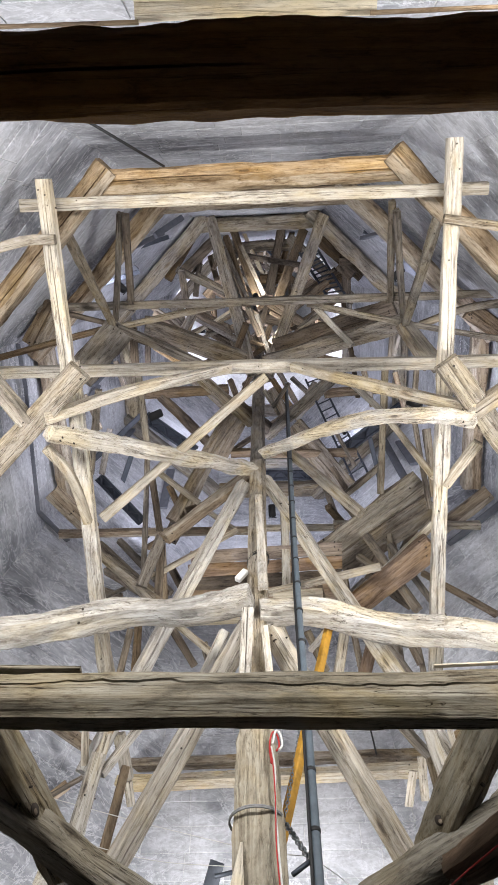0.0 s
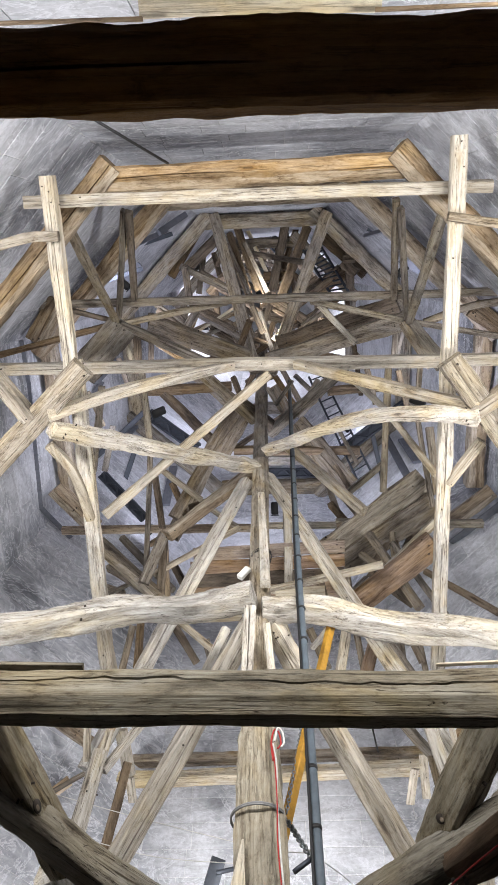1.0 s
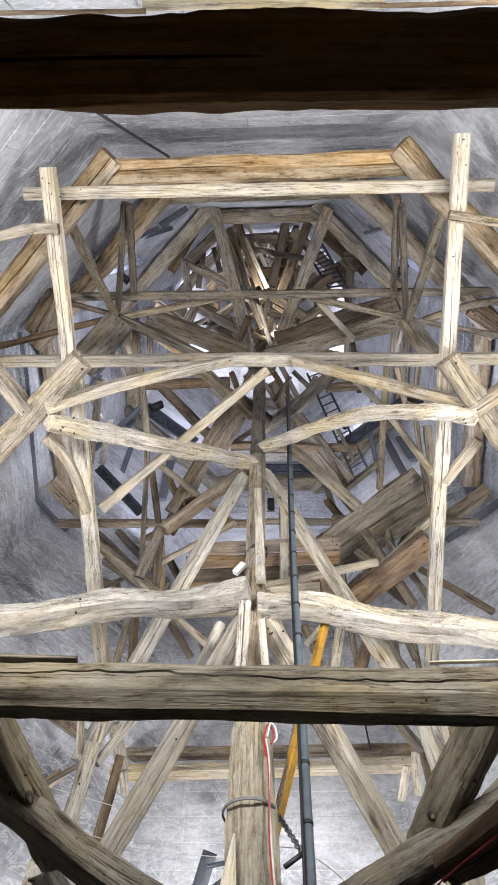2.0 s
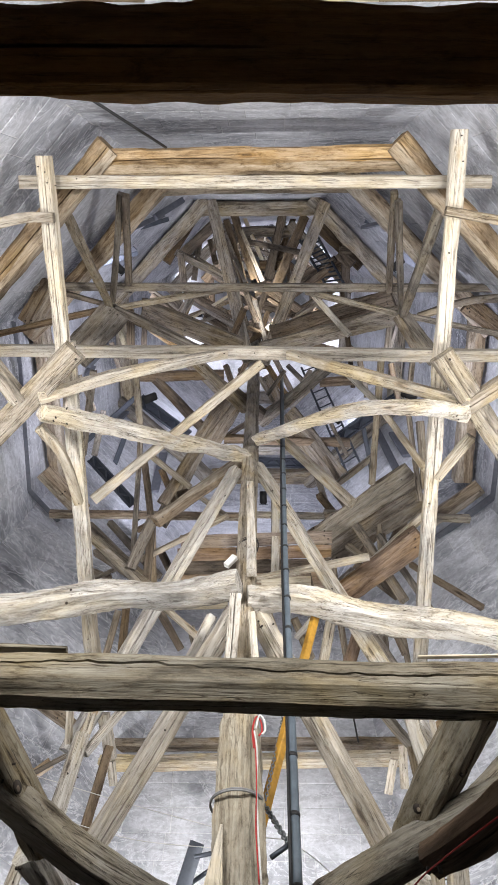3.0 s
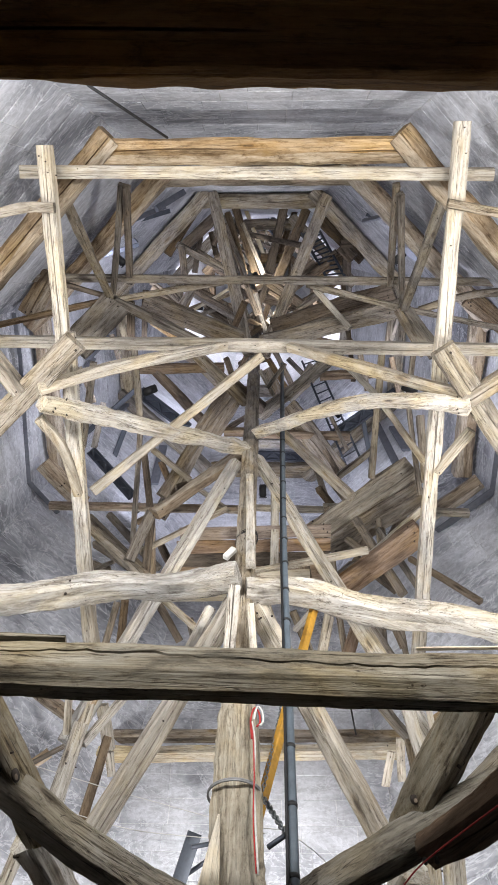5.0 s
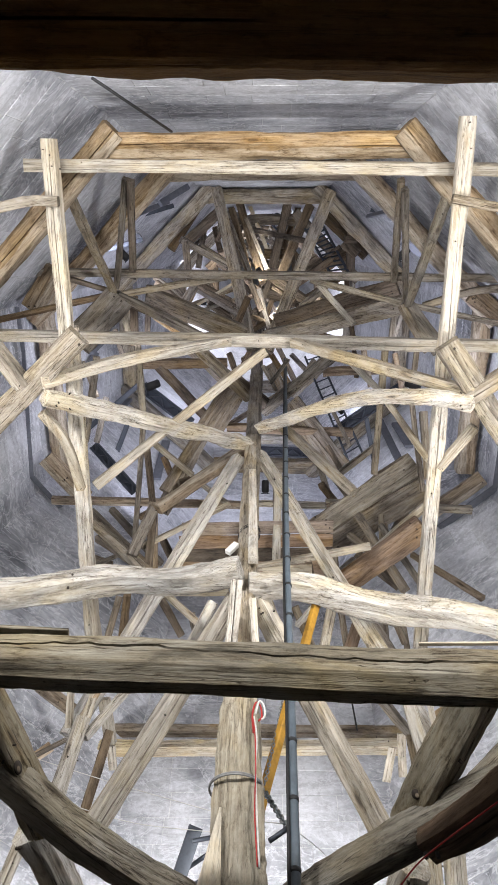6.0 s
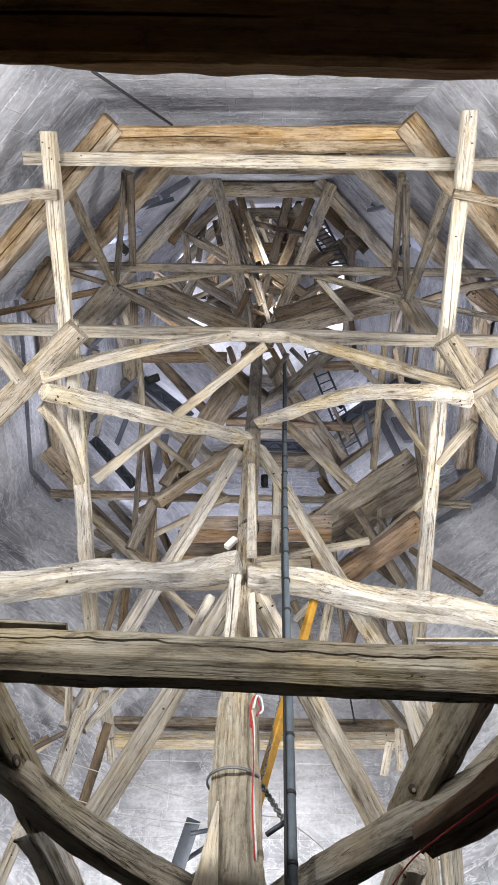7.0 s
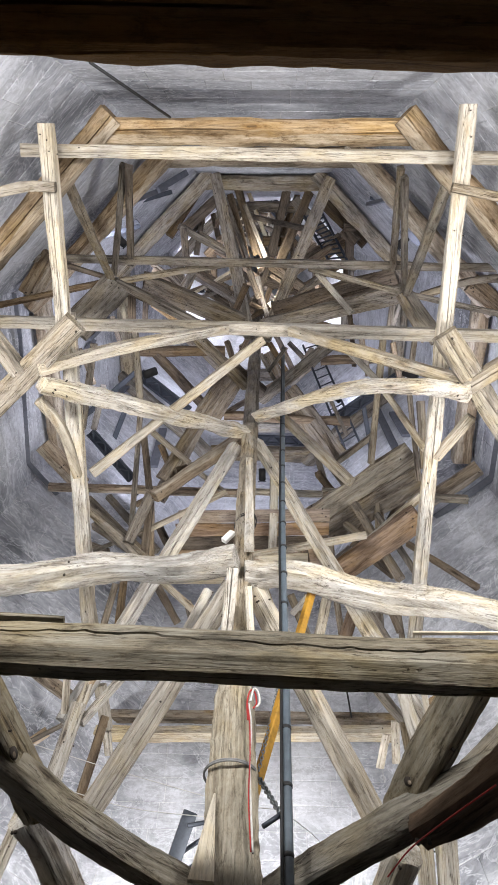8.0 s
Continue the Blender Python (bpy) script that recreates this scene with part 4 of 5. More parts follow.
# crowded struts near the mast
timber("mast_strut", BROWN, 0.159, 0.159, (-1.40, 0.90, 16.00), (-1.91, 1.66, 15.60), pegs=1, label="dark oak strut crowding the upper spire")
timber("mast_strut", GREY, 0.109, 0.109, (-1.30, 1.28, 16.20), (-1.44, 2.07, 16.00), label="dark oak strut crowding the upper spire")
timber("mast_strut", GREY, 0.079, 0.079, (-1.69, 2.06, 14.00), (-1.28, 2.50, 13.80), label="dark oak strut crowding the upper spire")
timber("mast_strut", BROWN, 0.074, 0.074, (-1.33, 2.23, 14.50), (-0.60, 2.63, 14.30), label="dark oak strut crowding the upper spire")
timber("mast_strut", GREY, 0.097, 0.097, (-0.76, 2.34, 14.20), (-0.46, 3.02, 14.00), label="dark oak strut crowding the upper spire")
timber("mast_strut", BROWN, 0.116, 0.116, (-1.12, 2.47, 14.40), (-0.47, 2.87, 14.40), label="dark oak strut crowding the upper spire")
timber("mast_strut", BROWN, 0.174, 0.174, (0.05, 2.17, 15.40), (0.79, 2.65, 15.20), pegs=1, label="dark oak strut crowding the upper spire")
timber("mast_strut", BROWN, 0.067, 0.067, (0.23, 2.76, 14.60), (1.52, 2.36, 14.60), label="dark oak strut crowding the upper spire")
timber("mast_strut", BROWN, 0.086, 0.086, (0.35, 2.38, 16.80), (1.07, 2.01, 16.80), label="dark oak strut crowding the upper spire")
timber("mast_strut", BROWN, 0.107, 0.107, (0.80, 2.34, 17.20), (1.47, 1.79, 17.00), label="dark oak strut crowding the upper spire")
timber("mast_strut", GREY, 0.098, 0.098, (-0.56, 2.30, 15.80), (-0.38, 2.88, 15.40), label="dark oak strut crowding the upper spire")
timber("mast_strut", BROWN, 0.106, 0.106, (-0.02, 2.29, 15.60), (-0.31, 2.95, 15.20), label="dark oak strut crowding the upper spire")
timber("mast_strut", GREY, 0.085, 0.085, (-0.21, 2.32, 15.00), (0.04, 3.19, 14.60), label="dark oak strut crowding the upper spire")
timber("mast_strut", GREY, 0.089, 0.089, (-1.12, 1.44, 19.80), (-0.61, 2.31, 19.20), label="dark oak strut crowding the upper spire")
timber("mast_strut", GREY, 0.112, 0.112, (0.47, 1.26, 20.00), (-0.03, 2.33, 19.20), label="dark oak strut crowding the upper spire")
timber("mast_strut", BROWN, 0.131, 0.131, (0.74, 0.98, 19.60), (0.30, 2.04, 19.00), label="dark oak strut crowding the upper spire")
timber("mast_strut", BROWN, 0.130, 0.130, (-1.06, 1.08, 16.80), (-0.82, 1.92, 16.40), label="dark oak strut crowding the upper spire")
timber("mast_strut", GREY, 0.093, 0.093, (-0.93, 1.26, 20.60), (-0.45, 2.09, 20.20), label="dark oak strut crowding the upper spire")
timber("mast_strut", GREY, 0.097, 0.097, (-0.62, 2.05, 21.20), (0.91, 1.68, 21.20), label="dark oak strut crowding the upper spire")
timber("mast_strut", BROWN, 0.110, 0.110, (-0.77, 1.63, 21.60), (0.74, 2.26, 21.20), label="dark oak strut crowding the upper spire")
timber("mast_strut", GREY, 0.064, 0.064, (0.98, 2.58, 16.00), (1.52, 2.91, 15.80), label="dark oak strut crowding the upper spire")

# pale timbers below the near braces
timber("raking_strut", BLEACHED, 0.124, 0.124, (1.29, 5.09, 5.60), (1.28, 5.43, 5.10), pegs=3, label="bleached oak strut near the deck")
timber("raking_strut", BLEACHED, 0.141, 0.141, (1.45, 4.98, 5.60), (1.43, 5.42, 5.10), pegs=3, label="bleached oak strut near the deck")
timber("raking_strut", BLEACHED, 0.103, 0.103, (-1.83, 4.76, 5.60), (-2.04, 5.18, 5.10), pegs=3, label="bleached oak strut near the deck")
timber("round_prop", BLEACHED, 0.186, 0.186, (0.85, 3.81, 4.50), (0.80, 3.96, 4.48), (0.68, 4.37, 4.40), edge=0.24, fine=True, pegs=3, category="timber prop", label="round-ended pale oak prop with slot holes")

# dark strips on the stone; the right pair draws a shadow edge
timber("wall_strap", LEAD, 0.073, 0.020, (-3.63, 2.00, 11.65), (-3.63, 2.67, 11.67), wob=0.0, category="iron strap", label="dark flat strip drawn for straps and a shadow edge on the stone")
timber("wall_strap", LEAD, 0.066, 0.020, (-3.63, 2.67, 11.67), (-3.66, 4.57, 11.44), wob=0.0, category="iron strap", label="dark flat strip drawn for straps and a shadow edge on the stone")
timber("wall_strap", LEAD, 0.078, 0.020, (-3.66, 4.57, 11.44), (-3.33, 5.20, 11.63), wob=0.0, category="iron strap", label="dark flat strip drawn for straps and a shadow edge on the stone")
# shadow boundary on the right wall, drawn as two dark strips
timber("wall_strap", LEAD, 0.099, 0.020, (3.43, 3.74, 11.39), (3.43, 4.69, 11.41), wob=0.0, category="iron strap", label="dark flat strip drawn for straps and a shadow edge on the stone")
timber("wall_strap", LEAD, 0.120, 0.020, (3.43, 4.69, 11.41), (2.73, 5.55, 11.70), wob=0.0, category="iron strap", label="dark flat strip drawn for straps and a shadow edge on the stone")

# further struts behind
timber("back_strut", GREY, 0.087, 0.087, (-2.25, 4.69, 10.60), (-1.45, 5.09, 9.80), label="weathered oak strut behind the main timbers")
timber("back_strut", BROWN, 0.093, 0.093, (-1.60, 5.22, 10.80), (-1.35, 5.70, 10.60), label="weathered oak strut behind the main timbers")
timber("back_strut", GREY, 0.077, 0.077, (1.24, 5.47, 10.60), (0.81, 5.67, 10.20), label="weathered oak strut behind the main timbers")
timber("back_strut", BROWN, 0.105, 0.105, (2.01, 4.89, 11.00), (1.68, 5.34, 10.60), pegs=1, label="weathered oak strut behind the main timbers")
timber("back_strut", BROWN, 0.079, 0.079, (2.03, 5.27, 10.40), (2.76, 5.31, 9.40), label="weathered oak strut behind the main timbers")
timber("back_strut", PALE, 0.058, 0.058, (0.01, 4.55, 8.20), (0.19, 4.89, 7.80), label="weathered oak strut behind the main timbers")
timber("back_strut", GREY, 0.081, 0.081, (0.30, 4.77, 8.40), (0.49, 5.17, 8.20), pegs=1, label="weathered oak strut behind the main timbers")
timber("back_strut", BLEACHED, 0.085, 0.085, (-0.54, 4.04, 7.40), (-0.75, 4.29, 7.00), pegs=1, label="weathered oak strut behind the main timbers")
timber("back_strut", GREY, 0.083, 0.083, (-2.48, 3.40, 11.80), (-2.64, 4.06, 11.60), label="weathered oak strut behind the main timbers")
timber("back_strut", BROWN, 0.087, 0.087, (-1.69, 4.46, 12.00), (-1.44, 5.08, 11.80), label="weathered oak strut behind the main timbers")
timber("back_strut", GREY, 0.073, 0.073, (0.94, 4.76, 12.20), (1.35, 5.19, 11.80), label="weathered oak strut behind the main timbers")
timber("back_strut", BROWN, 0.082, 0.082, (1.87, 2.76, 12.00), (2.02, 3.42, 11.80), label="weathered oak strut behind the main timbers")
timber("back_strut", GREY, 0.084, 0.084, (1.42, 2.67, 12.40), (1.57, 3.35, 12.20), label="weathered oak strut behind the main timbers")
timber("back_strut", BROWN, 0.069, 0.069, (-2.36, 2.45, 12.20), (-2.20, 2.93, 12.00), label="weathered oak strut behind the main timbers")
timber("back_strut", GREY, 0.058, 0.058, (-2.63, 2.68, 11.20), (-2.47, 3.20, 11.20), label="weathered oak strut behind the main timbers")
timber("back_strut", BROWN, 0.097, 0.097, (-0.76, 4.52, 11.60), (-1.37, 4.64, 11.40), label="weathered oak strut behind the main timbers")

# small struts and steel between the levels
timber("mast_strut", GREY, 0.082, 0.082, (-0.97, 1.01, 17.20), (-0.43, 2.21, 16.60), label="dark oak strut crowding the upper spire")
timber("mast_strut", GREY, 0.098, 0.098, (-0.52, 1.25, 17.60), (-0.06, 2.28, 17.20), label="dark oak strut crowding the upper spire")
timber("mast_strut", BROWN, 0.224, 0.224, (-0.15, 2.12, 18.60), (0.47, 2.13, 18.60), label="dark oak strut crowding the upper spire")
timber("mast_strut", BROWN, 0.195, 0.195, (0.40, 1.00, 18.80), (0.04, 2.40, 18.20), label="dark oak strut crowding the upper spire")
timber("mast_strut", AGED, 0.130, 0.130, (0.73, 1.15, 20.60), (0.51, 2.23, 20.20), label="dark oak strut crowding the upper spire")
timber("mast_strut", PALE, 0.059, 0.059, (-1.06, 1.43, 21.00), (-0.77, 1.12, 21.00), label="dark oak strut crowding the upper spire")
timber("mast_strut", AGED, 0.072, 0.072, (-0.96, 1.59, 20.50), (-0.58, 1.23, 20.50), label="dark oak strut crowding the upper spire")
timber("mast_strut", PALE, 0.061, 0.061, (-0.87, 1.92, 21.60), (-0.41, 1.82, 21.60), label="dark oak strut crowding the upper spire")
timber("mast_strut", AGED, 0.062, 0.062, (-0.86, 2.12, 21.60), (-0.50, 2.01, 21.60), label="dark oak strut crowding the upper spire")
timber("mast_strut", AGED, 0.061, 0.061, (-0.81, 2.25, 21.40), (-0.53, 2.15, 21.40), label="dark oak strut crowding the upper spire")
timber("mast_strut", PALE, 0.105, 0.105, (-0.72, 1.94, 18.40), (-0.35, 2.20, 18.40), label="dark oak strut crowding the upper spire")
timber("mast_strut", BROWN, 0.083, 0.083, (-0.62, 1.38, 19.60), (-0.82, 1.94, 19.40), label="dark oak strut crowding the upper spire")
timber("mast_strut", BLEACHED, 0.078, 0.078, (0.34, 1.22, 22.50), (0.20, 1.66, 22.00), label="dark oak strut crowding the upper spire")
timber("mast_strut", PALE, 0.063, 0.063, (0.07, 1.22, 22.50), (-0.06, 2.17, 22.00), label="dark oak strut crowding the upper spire")
timber("mast_strut", BLEACHED, 0.077, 0.077, (0.21, 2.21, 22.00), (0.45, 1.72, 21.60), label="dark oak strut crowding the upper spire")
timber("mast_strut", AGED, 0.078, 0.078, (-0.01, 1.90, 22.00), (0.02, 2.43, 21.60), label="dark oak strut crowding the upper spire")
timber("mast_strut", GREY, 0.090, 0.090, (-0.40, 1.27, 21.50), (-0.22, 1.95, 21.00), label="dark oak strut crowding the upper spire")
timber("mast_strut", AGED, 0.075, 0.075, (0.81, 1.28, 21.50), (0.68, 1.98, 21.20), label="dark oak strut crowding the upper spire")
timber("mast_strut", PALE, 0.074, 0.074, (0.05, 1.95, 21.00), (0.34, 2.32, 20.60), label="dark oak strut crowding the upper spire")
timber("mast_strut", BROWN, 0.100, 0.100, (-0.44, 1.47, 20.40), (-0.59, 2.10, 20.00), label="dark oak strut crowding the upper spire")
timber("mast_strut", BROWN, 0.087, 0.087, (0.42, 2.12, 15.60), (0.91, 1.81, 15.60), label="dark oak strut crowding the upper spire")
timber("mast_strut", BROWN, 0.056, 0.056, (0.59, 1.54, 16.00), (0.89, 1.89, 16.00), label="dark oak strut crowding the upper spire")
timber("mast_strut", BROWN, 0.056, 0.056, (0.62, 1.89, 16.00), (0.87, 1.57, 16.00), label="dark oak strut crowding the upper spire")
timber("mast_strut", GREY, 0.084, 0.084, (-1.28, 1.56, 15.20), (-0.74, 1.87, 15.00), label="dark oak strut crowding the upper spire")
timber("mast_strut", BROWN, 0.101, 0.101, (-1.12, 1.35, 16.40), (-0.99, 1.75, 16.00), label="dark oak strut crowding the upper spire")
timber("mast_strut", GREY, 0.068, 0.068, (-1.31, 1.48, 16.40), (-1.57, 1.70, 16.20), label="dark oak strut crowding the upper spire")
timber("mast_strut", BROWN, 0.087, 0.087, (-0.81, 1.11, 15.80), (-1.02, 1.51, 15.60), label="dark oak strut crowding the upper spire")
timber("mast_strut", BROWN, 0.091, 0.091, (-1.85, 1.90, 13.20), (-1.42, 2.21, 13.00), label="dark oak strut crowding the upper spire")
timber("mast_strut", GREY, 0.117, 0.117, (-1.50, 2.34, 13.20), (-1.17, 1.86, 13.00), label="dark oak strut crowding the upper spire")
timber("mast_strut", BROWN, 0.077, 0.077, (-1.31, 2.02, 13.80), (-0.62, 2.37, 13.60), label="dark oak strut crowding the upper spire")
timber("mast_strut", GREY, 0.060, 0.060, (-1.18, 2.55, 14.20), (-0.70, 2.38, 14.20), label="dark oak strut crowding the upper spire")
timber("mast_strut", BROWN, 0.113, 0.113, (-0.63, 2.82, 13.60), (-0.37, 2.19, 13.40), label="dark oak strut crowding the upper spire")
timber("mast_strut", BROWN, 0.083, 0.083, (-0.67, 2.61, 14.60), (-0.44, 3.01, 14.40), label="dark oak strut crowding the upper spire")
timber("mast_strut", BROWN, 0.104, 0.104, (-0.36, 2.19, 14.80), (-0.16, 2.64, 14.60), label="dark oak strut crowding the upper spire")
timber("mast_strut", BROWN, 0.072, 0.072, (-0.34, 2.69, 14.40), (-0.09, 2.80, 14.40), label="dark oak strut crowding the upper spire")
timber("mast_strut", BROWN, 0.081, 0.081, (-0.32, 2.92, 14.20), (-0.09, 2.78, 14.20), label="dark oak strut crowding the upper spire")
timber("mast_strut", GREY, 0.072, 0.072, (0.13, 2.54, 14.40), (0.46, 2.89, 14.40), label="dark oak strut crowding the upper spire")
timber("mast_strut", BROWN, 0.092, 0.092, (0.21, 2.46, 14.40), (0.34, 3.01, 14.20), label="dark oak strut crowding the upper spire")
timber("mast_strut", BROWN, 0.086, 0.086, (0.41, 2.90, 15.00), (0.87, 2.70, 15.00), label="dark oak strut crowding the upper spire")
timber("mast_strut", GREY, 0.073, 0.073, (0.51, 2.70, 15.00), (0.97, 2.33, 14.80), label="dark oak strut crowding the upper spire")
timber("mast_strut", GREY, 0.064, 0.064, (1.00, 2.31, 15.20), (0.57, 2.62, 15.00), label="dark oak strut crowding the upper spire")
timber("mast_strut", BROWN, 0.071, 0.071, (0.05, 2.21, 14.60), (0.44, 2.43, 14.40), label="dark oak strut crowding the upper spire")
timber("mast_strut", AGED, 0.053, 0.053, (0.35, 3.09, 14.80), (0.61, 2.66, 14.80), label="dark oak strut crowding the upper spire")
timber("block_end", BROWN, 0.231, 0.231, (1.52, 1.64, 16.60), (1.77, 1.88, 16.50), label="dark oak block at the strut's end")
timber("block_end", BROWN, 0.161, 0.161, (1.50, 1.58, 16.50), (1.74, 1.58, 16.50), label="dark oak block at the strut's end")
timber("back_strut", AGED, 0.082, 0.082, (1.04, 4.49, 11.40), (1.55, 3.93, 11.20), pegs=0, label="weathered oak strut behind the main timbers")
timber("back_strut", HONEY, 0.128, 0.128, (-1.53, 4.23, 9.90), (-1.55, 5.12, 9.70), pegs=1, label="weathered oak strut behind the main timbers")
timber("back_strut", GREY, 0.094, 0.094, (-2.44, 4.52, 10.20), (-1.61, 4.83, 9.40), pegs=1, label="weathered oak strut behind the main timbers")
timber("back_strut", AGED, 0.076, 0.076, (-2.24, 4.50, 9.80), (-1.42, 4.76, 9.00), pegs=0, label="weathered oak strut behind the main timbers")
timber("back_strut", GREY, 0.143, 0.143, (-1.03, 3.80, 11.20), (-1.48, 4.40, 10.60), pegs=1, label="weathered oak strut behind the main timbers")
timber("back_strut", BROWN, 0.143, 0.143, (-0.77, 4.57, 13.60), (-0.37, 4.57, 13.60), pegs=1, label="weathered oak strut behind the main timbers")
timber("back_strut", BROWN, 0.143, 0.143, (-0.13, 4.59, 13.60), (1.50, 4.65, 13.60), pegs=1, label="weathered oak strut behind the main timbers")
timber("back_strut", GREY, 0.070, 0.070, (1.92, 3.07, 10.80), (2.09, 4.27, 10.40), pegs=0, label="weathered oak strut behind the main timbers")
timber("back_strut", BROWN, 0.078, 0.078, (-1.85, 4.81, 10.60), (-1.44, 4.48, 10.40), pegs=0, label="weathered oak strut behind the main timbers")
timber("back_strut", GREY, 0.070, 0.070, (-2.53, 5.22, 10.20), (-2.17, 5.23, 10.00), pegs=0, label="weathered oak strut behind the main timbers")
timber("back_strut", AGED, 0.050, 0.050, (-2.37, 5.03, 9.60), (-1.93, 4.73, 9.40), pegs=0, label="weathered oak strut behind the main timbers")
timber("back_strut", GREY, 0.090, 0.090, (1.00, 5.24, 12.20), (0.79, 4.59, 12.00), pegs=0, label="weathered oak strut behind the main timbers")
timber("back_strut", HONEY, 0.092, 0.092, (1.15, 5.67, 11.20), (0.89, 4.79, 11.00), pegs=0, label="weathered oak strut behind the main timbers")
timber("back_strut", BROWN, 0.103, 0.103, (1.03, 5.05, 11.60), (0.79, 4.66, 11.40), pegs=1, label="weathered oak strut behind the main timbers")
timber("back_strut", GREY, 0.098, 0.098, (1.43, 4.79, 11.00), (1.50, 5.32, 10.60), pegs=1, label="weathered oak strut behind the main timbers")
timber("back_strut", AGED, 0.072, 0.072, (1.60, 4.69, 10.80), (1.59, 5.02, 10.40), pegs=0, label="weathered oak strut behind the main timbers")
timber("back_strut", BROWN, 0.112, 0.112, (1.28, 5.37, 10.60), (1.85, 5.68, 10.20), pegs=1, label="weathered oak strut behind the main timbers")
timber("back_strut", GREY, 0.084, 0.084, (1.13, 4.97, 10.40), (1.35, 4.97, 10.00), pegs=0, label="weathered oak strut behind the main timbers")
timber("back_strut", BROWN, 0.069, 0.069, (0.55, 5.14, 10.00), (0.60, 5.33, 9.80), pegs=0, label="weathered oak strut behind the main timbers")
timber("back_strut", HONEY, 0.061, 0.061, (0.46, 5.10, 10.00), (0.50, 5.28, 9.80), pegs=0, label="weathered oak strut behind the main timbers")
timber("back_strut", GREY, 0.065, 0.065, (1.23, 5.01, 8.60), (1.30, 5.26, 8.40), pegs=0, label="weathered oak strut behind the main timbers")
timber("back_strut", BROWN, 0.079, 0.079, (1.47, 5.05, 8.60), (1.59, 5.27, 8.40), pegs=1, label="weathered oak strut behind the main timbers")
timber("back_strut", AGED, 0.060, 0.060, (0.38, 4.80, 8.20), (0.55, 4.44, 8.00), pegs=0, label="weathered oak strut behind the main timbers")
timber("back_strut", GREY, 0.057, 0.057, (0.49, 4.76, 8.40), (0.42, 5.11, 8.20), pegs=0, label="weathered oak strut behind the main timbers")
timber("back_strut", BLEACHED, 0.052, 0.052, (0.31, 4.73, 8.00), (0.53, 4.27, 7.80), pegs=0, label="weathered oak strut behind the main timbers")
timber("back_strut", GREY, 0.079, 0.079, (-0.91, 5.02, 8.60), (-0.82, 5.27, 8.40), pegs=1, label="weathered oak strut behind the main timbers")
timber("back_strut", GREY, 0.061, 0.061, (0.02, 3.35, 12.40), (0.28, 2.92, 12.20), pegs=0, label="weathered oak strut behind the main timbers")
timber("back_strut", GREY, 0.076, 0.076, (0.51, 3.66, 13.40), (0.74, 3.20, 13.20), pegs=0, label="weathered oak strut behind the main timbers")
timber("back_strut", BROWN, 0.093, 0.093, (0.03, 3.37, 14.20), (0.34, 3.84, 14.00), pegs=0, label="weathered oak strut behind the main timbers")
timber("back_strut", GREY, 0.084, 0.084, (0.40, 3.47, 14.60), (0.71, 3.75, 14.40), pegs=0, label="weathered oak strut behind the main timbers")
timber("back_strut", BROWN, 0.085, 0.085, (-0.30, 3.58, 14.80), (0.03, 3.47, 14.60), pegs=0, label="weathered oak strut behind the main timbers")
timber("back_strut", BROWN, 0.092, 0.092, (-0.67, 3.04, 13.00), (-0.58, 3.23, 12.80), pegs=0, label="weathered oak strut behind the main timbers")
timber("back_strut", AGED, 0.069, 0.069, (-0.12, 3.41, 13.60), (0.12, 3.81, 13.40), pegs=0, label="weathered oak strut behind the main timbers")
timber("back_strut", GREY, 0.066, 0.066, (1.06, 3.97, 12.80), (1.34, 4.50, 12.60), pegs=0, label="weathered oak strut behind the main timbers")
timber("back_strut", BROWN, 0.085, 0.085, (0.96, 4.50, 12.60), (1.24, 4.93, 12.40), pegs=0, label="weathered oak strut behind the main timbers")
timber("post_cheek", BLEACHED, 0.089, 0.089, (-0.25, 3.13, 6.35), (-0.27, 3.29, 5.75), fine=True, label="bleached oak cheek piece on the centre post")
timber("post_cheek", BLEACHED, 0.053, 0.053, (-0.12, 3.18, 6.20), (-0.09, 3.33, 5.80), label="bleached oak cheek piece on the centre post")
timber("post_cheek", BLEACHED, 0.084, 0.084, (-0.19, 3.37, 9.00), (-0.14, 3.31, 7.00), label="pale split face of the centre post")
timber("steel_brace", LEAD, 0.121, 0.060, (-3.19, 3.25, 13.84), (-3.01, 3.11, 14.98), wob=0.0, category="steel brace", label="dark steel brace against the stone")
timber("steel_brace", LEAD, 0.097, 0.060, (-3.31, 3.65, 13.12), (-3.15, 3.32, 14.08), wob=0.0, category="steel brace", label="dark steel brace against the stone")
timber("steel_brace", LEAD, 0.146, 0.060, (-2.77, 4.62, 16.17), (-2.98, 4.67, 15.01), wob=0.0, category="steel brace", label="dark steel brace against the stone")
timber("steel_brace", LEAD, 0.164, 0.060, (-2.14, 5.48, 15.18), (-2.16, 5.74, 13.89), wob=0.0, category="steel brace", label="dark steel brace against the stone")
timber("steel_brace", LEAD, 0.157, 0.060, (2.50, 4.95, 14.88), (2.61, 5.05, 13.93), wob=0.0, category="steel brace", label="dark steel brace against the stone")
timber("steel_brace", LEAD, 0.143, 0.060, (2.23, 5.02, 15.75), (2.42, 5.28, 13.69), wob=0.0, category="steel brace", label="dark steel brace against the stone")
timber("steel_brace", LEAD, 0.100, 0.060, (-1.78, 0.71, 13.56), (-1.40, 0.48, 14.28), wob=0.0, category="steel brace", label="dark steel brace against the stone")
timber("steel_brace", LEAD, 0.078, 0.060, (-2.05, 0.83, 12.93), (-1.70, 0.70, 13.93), wob=0.0, category="steel brace", label="dark steel brace against the stone")
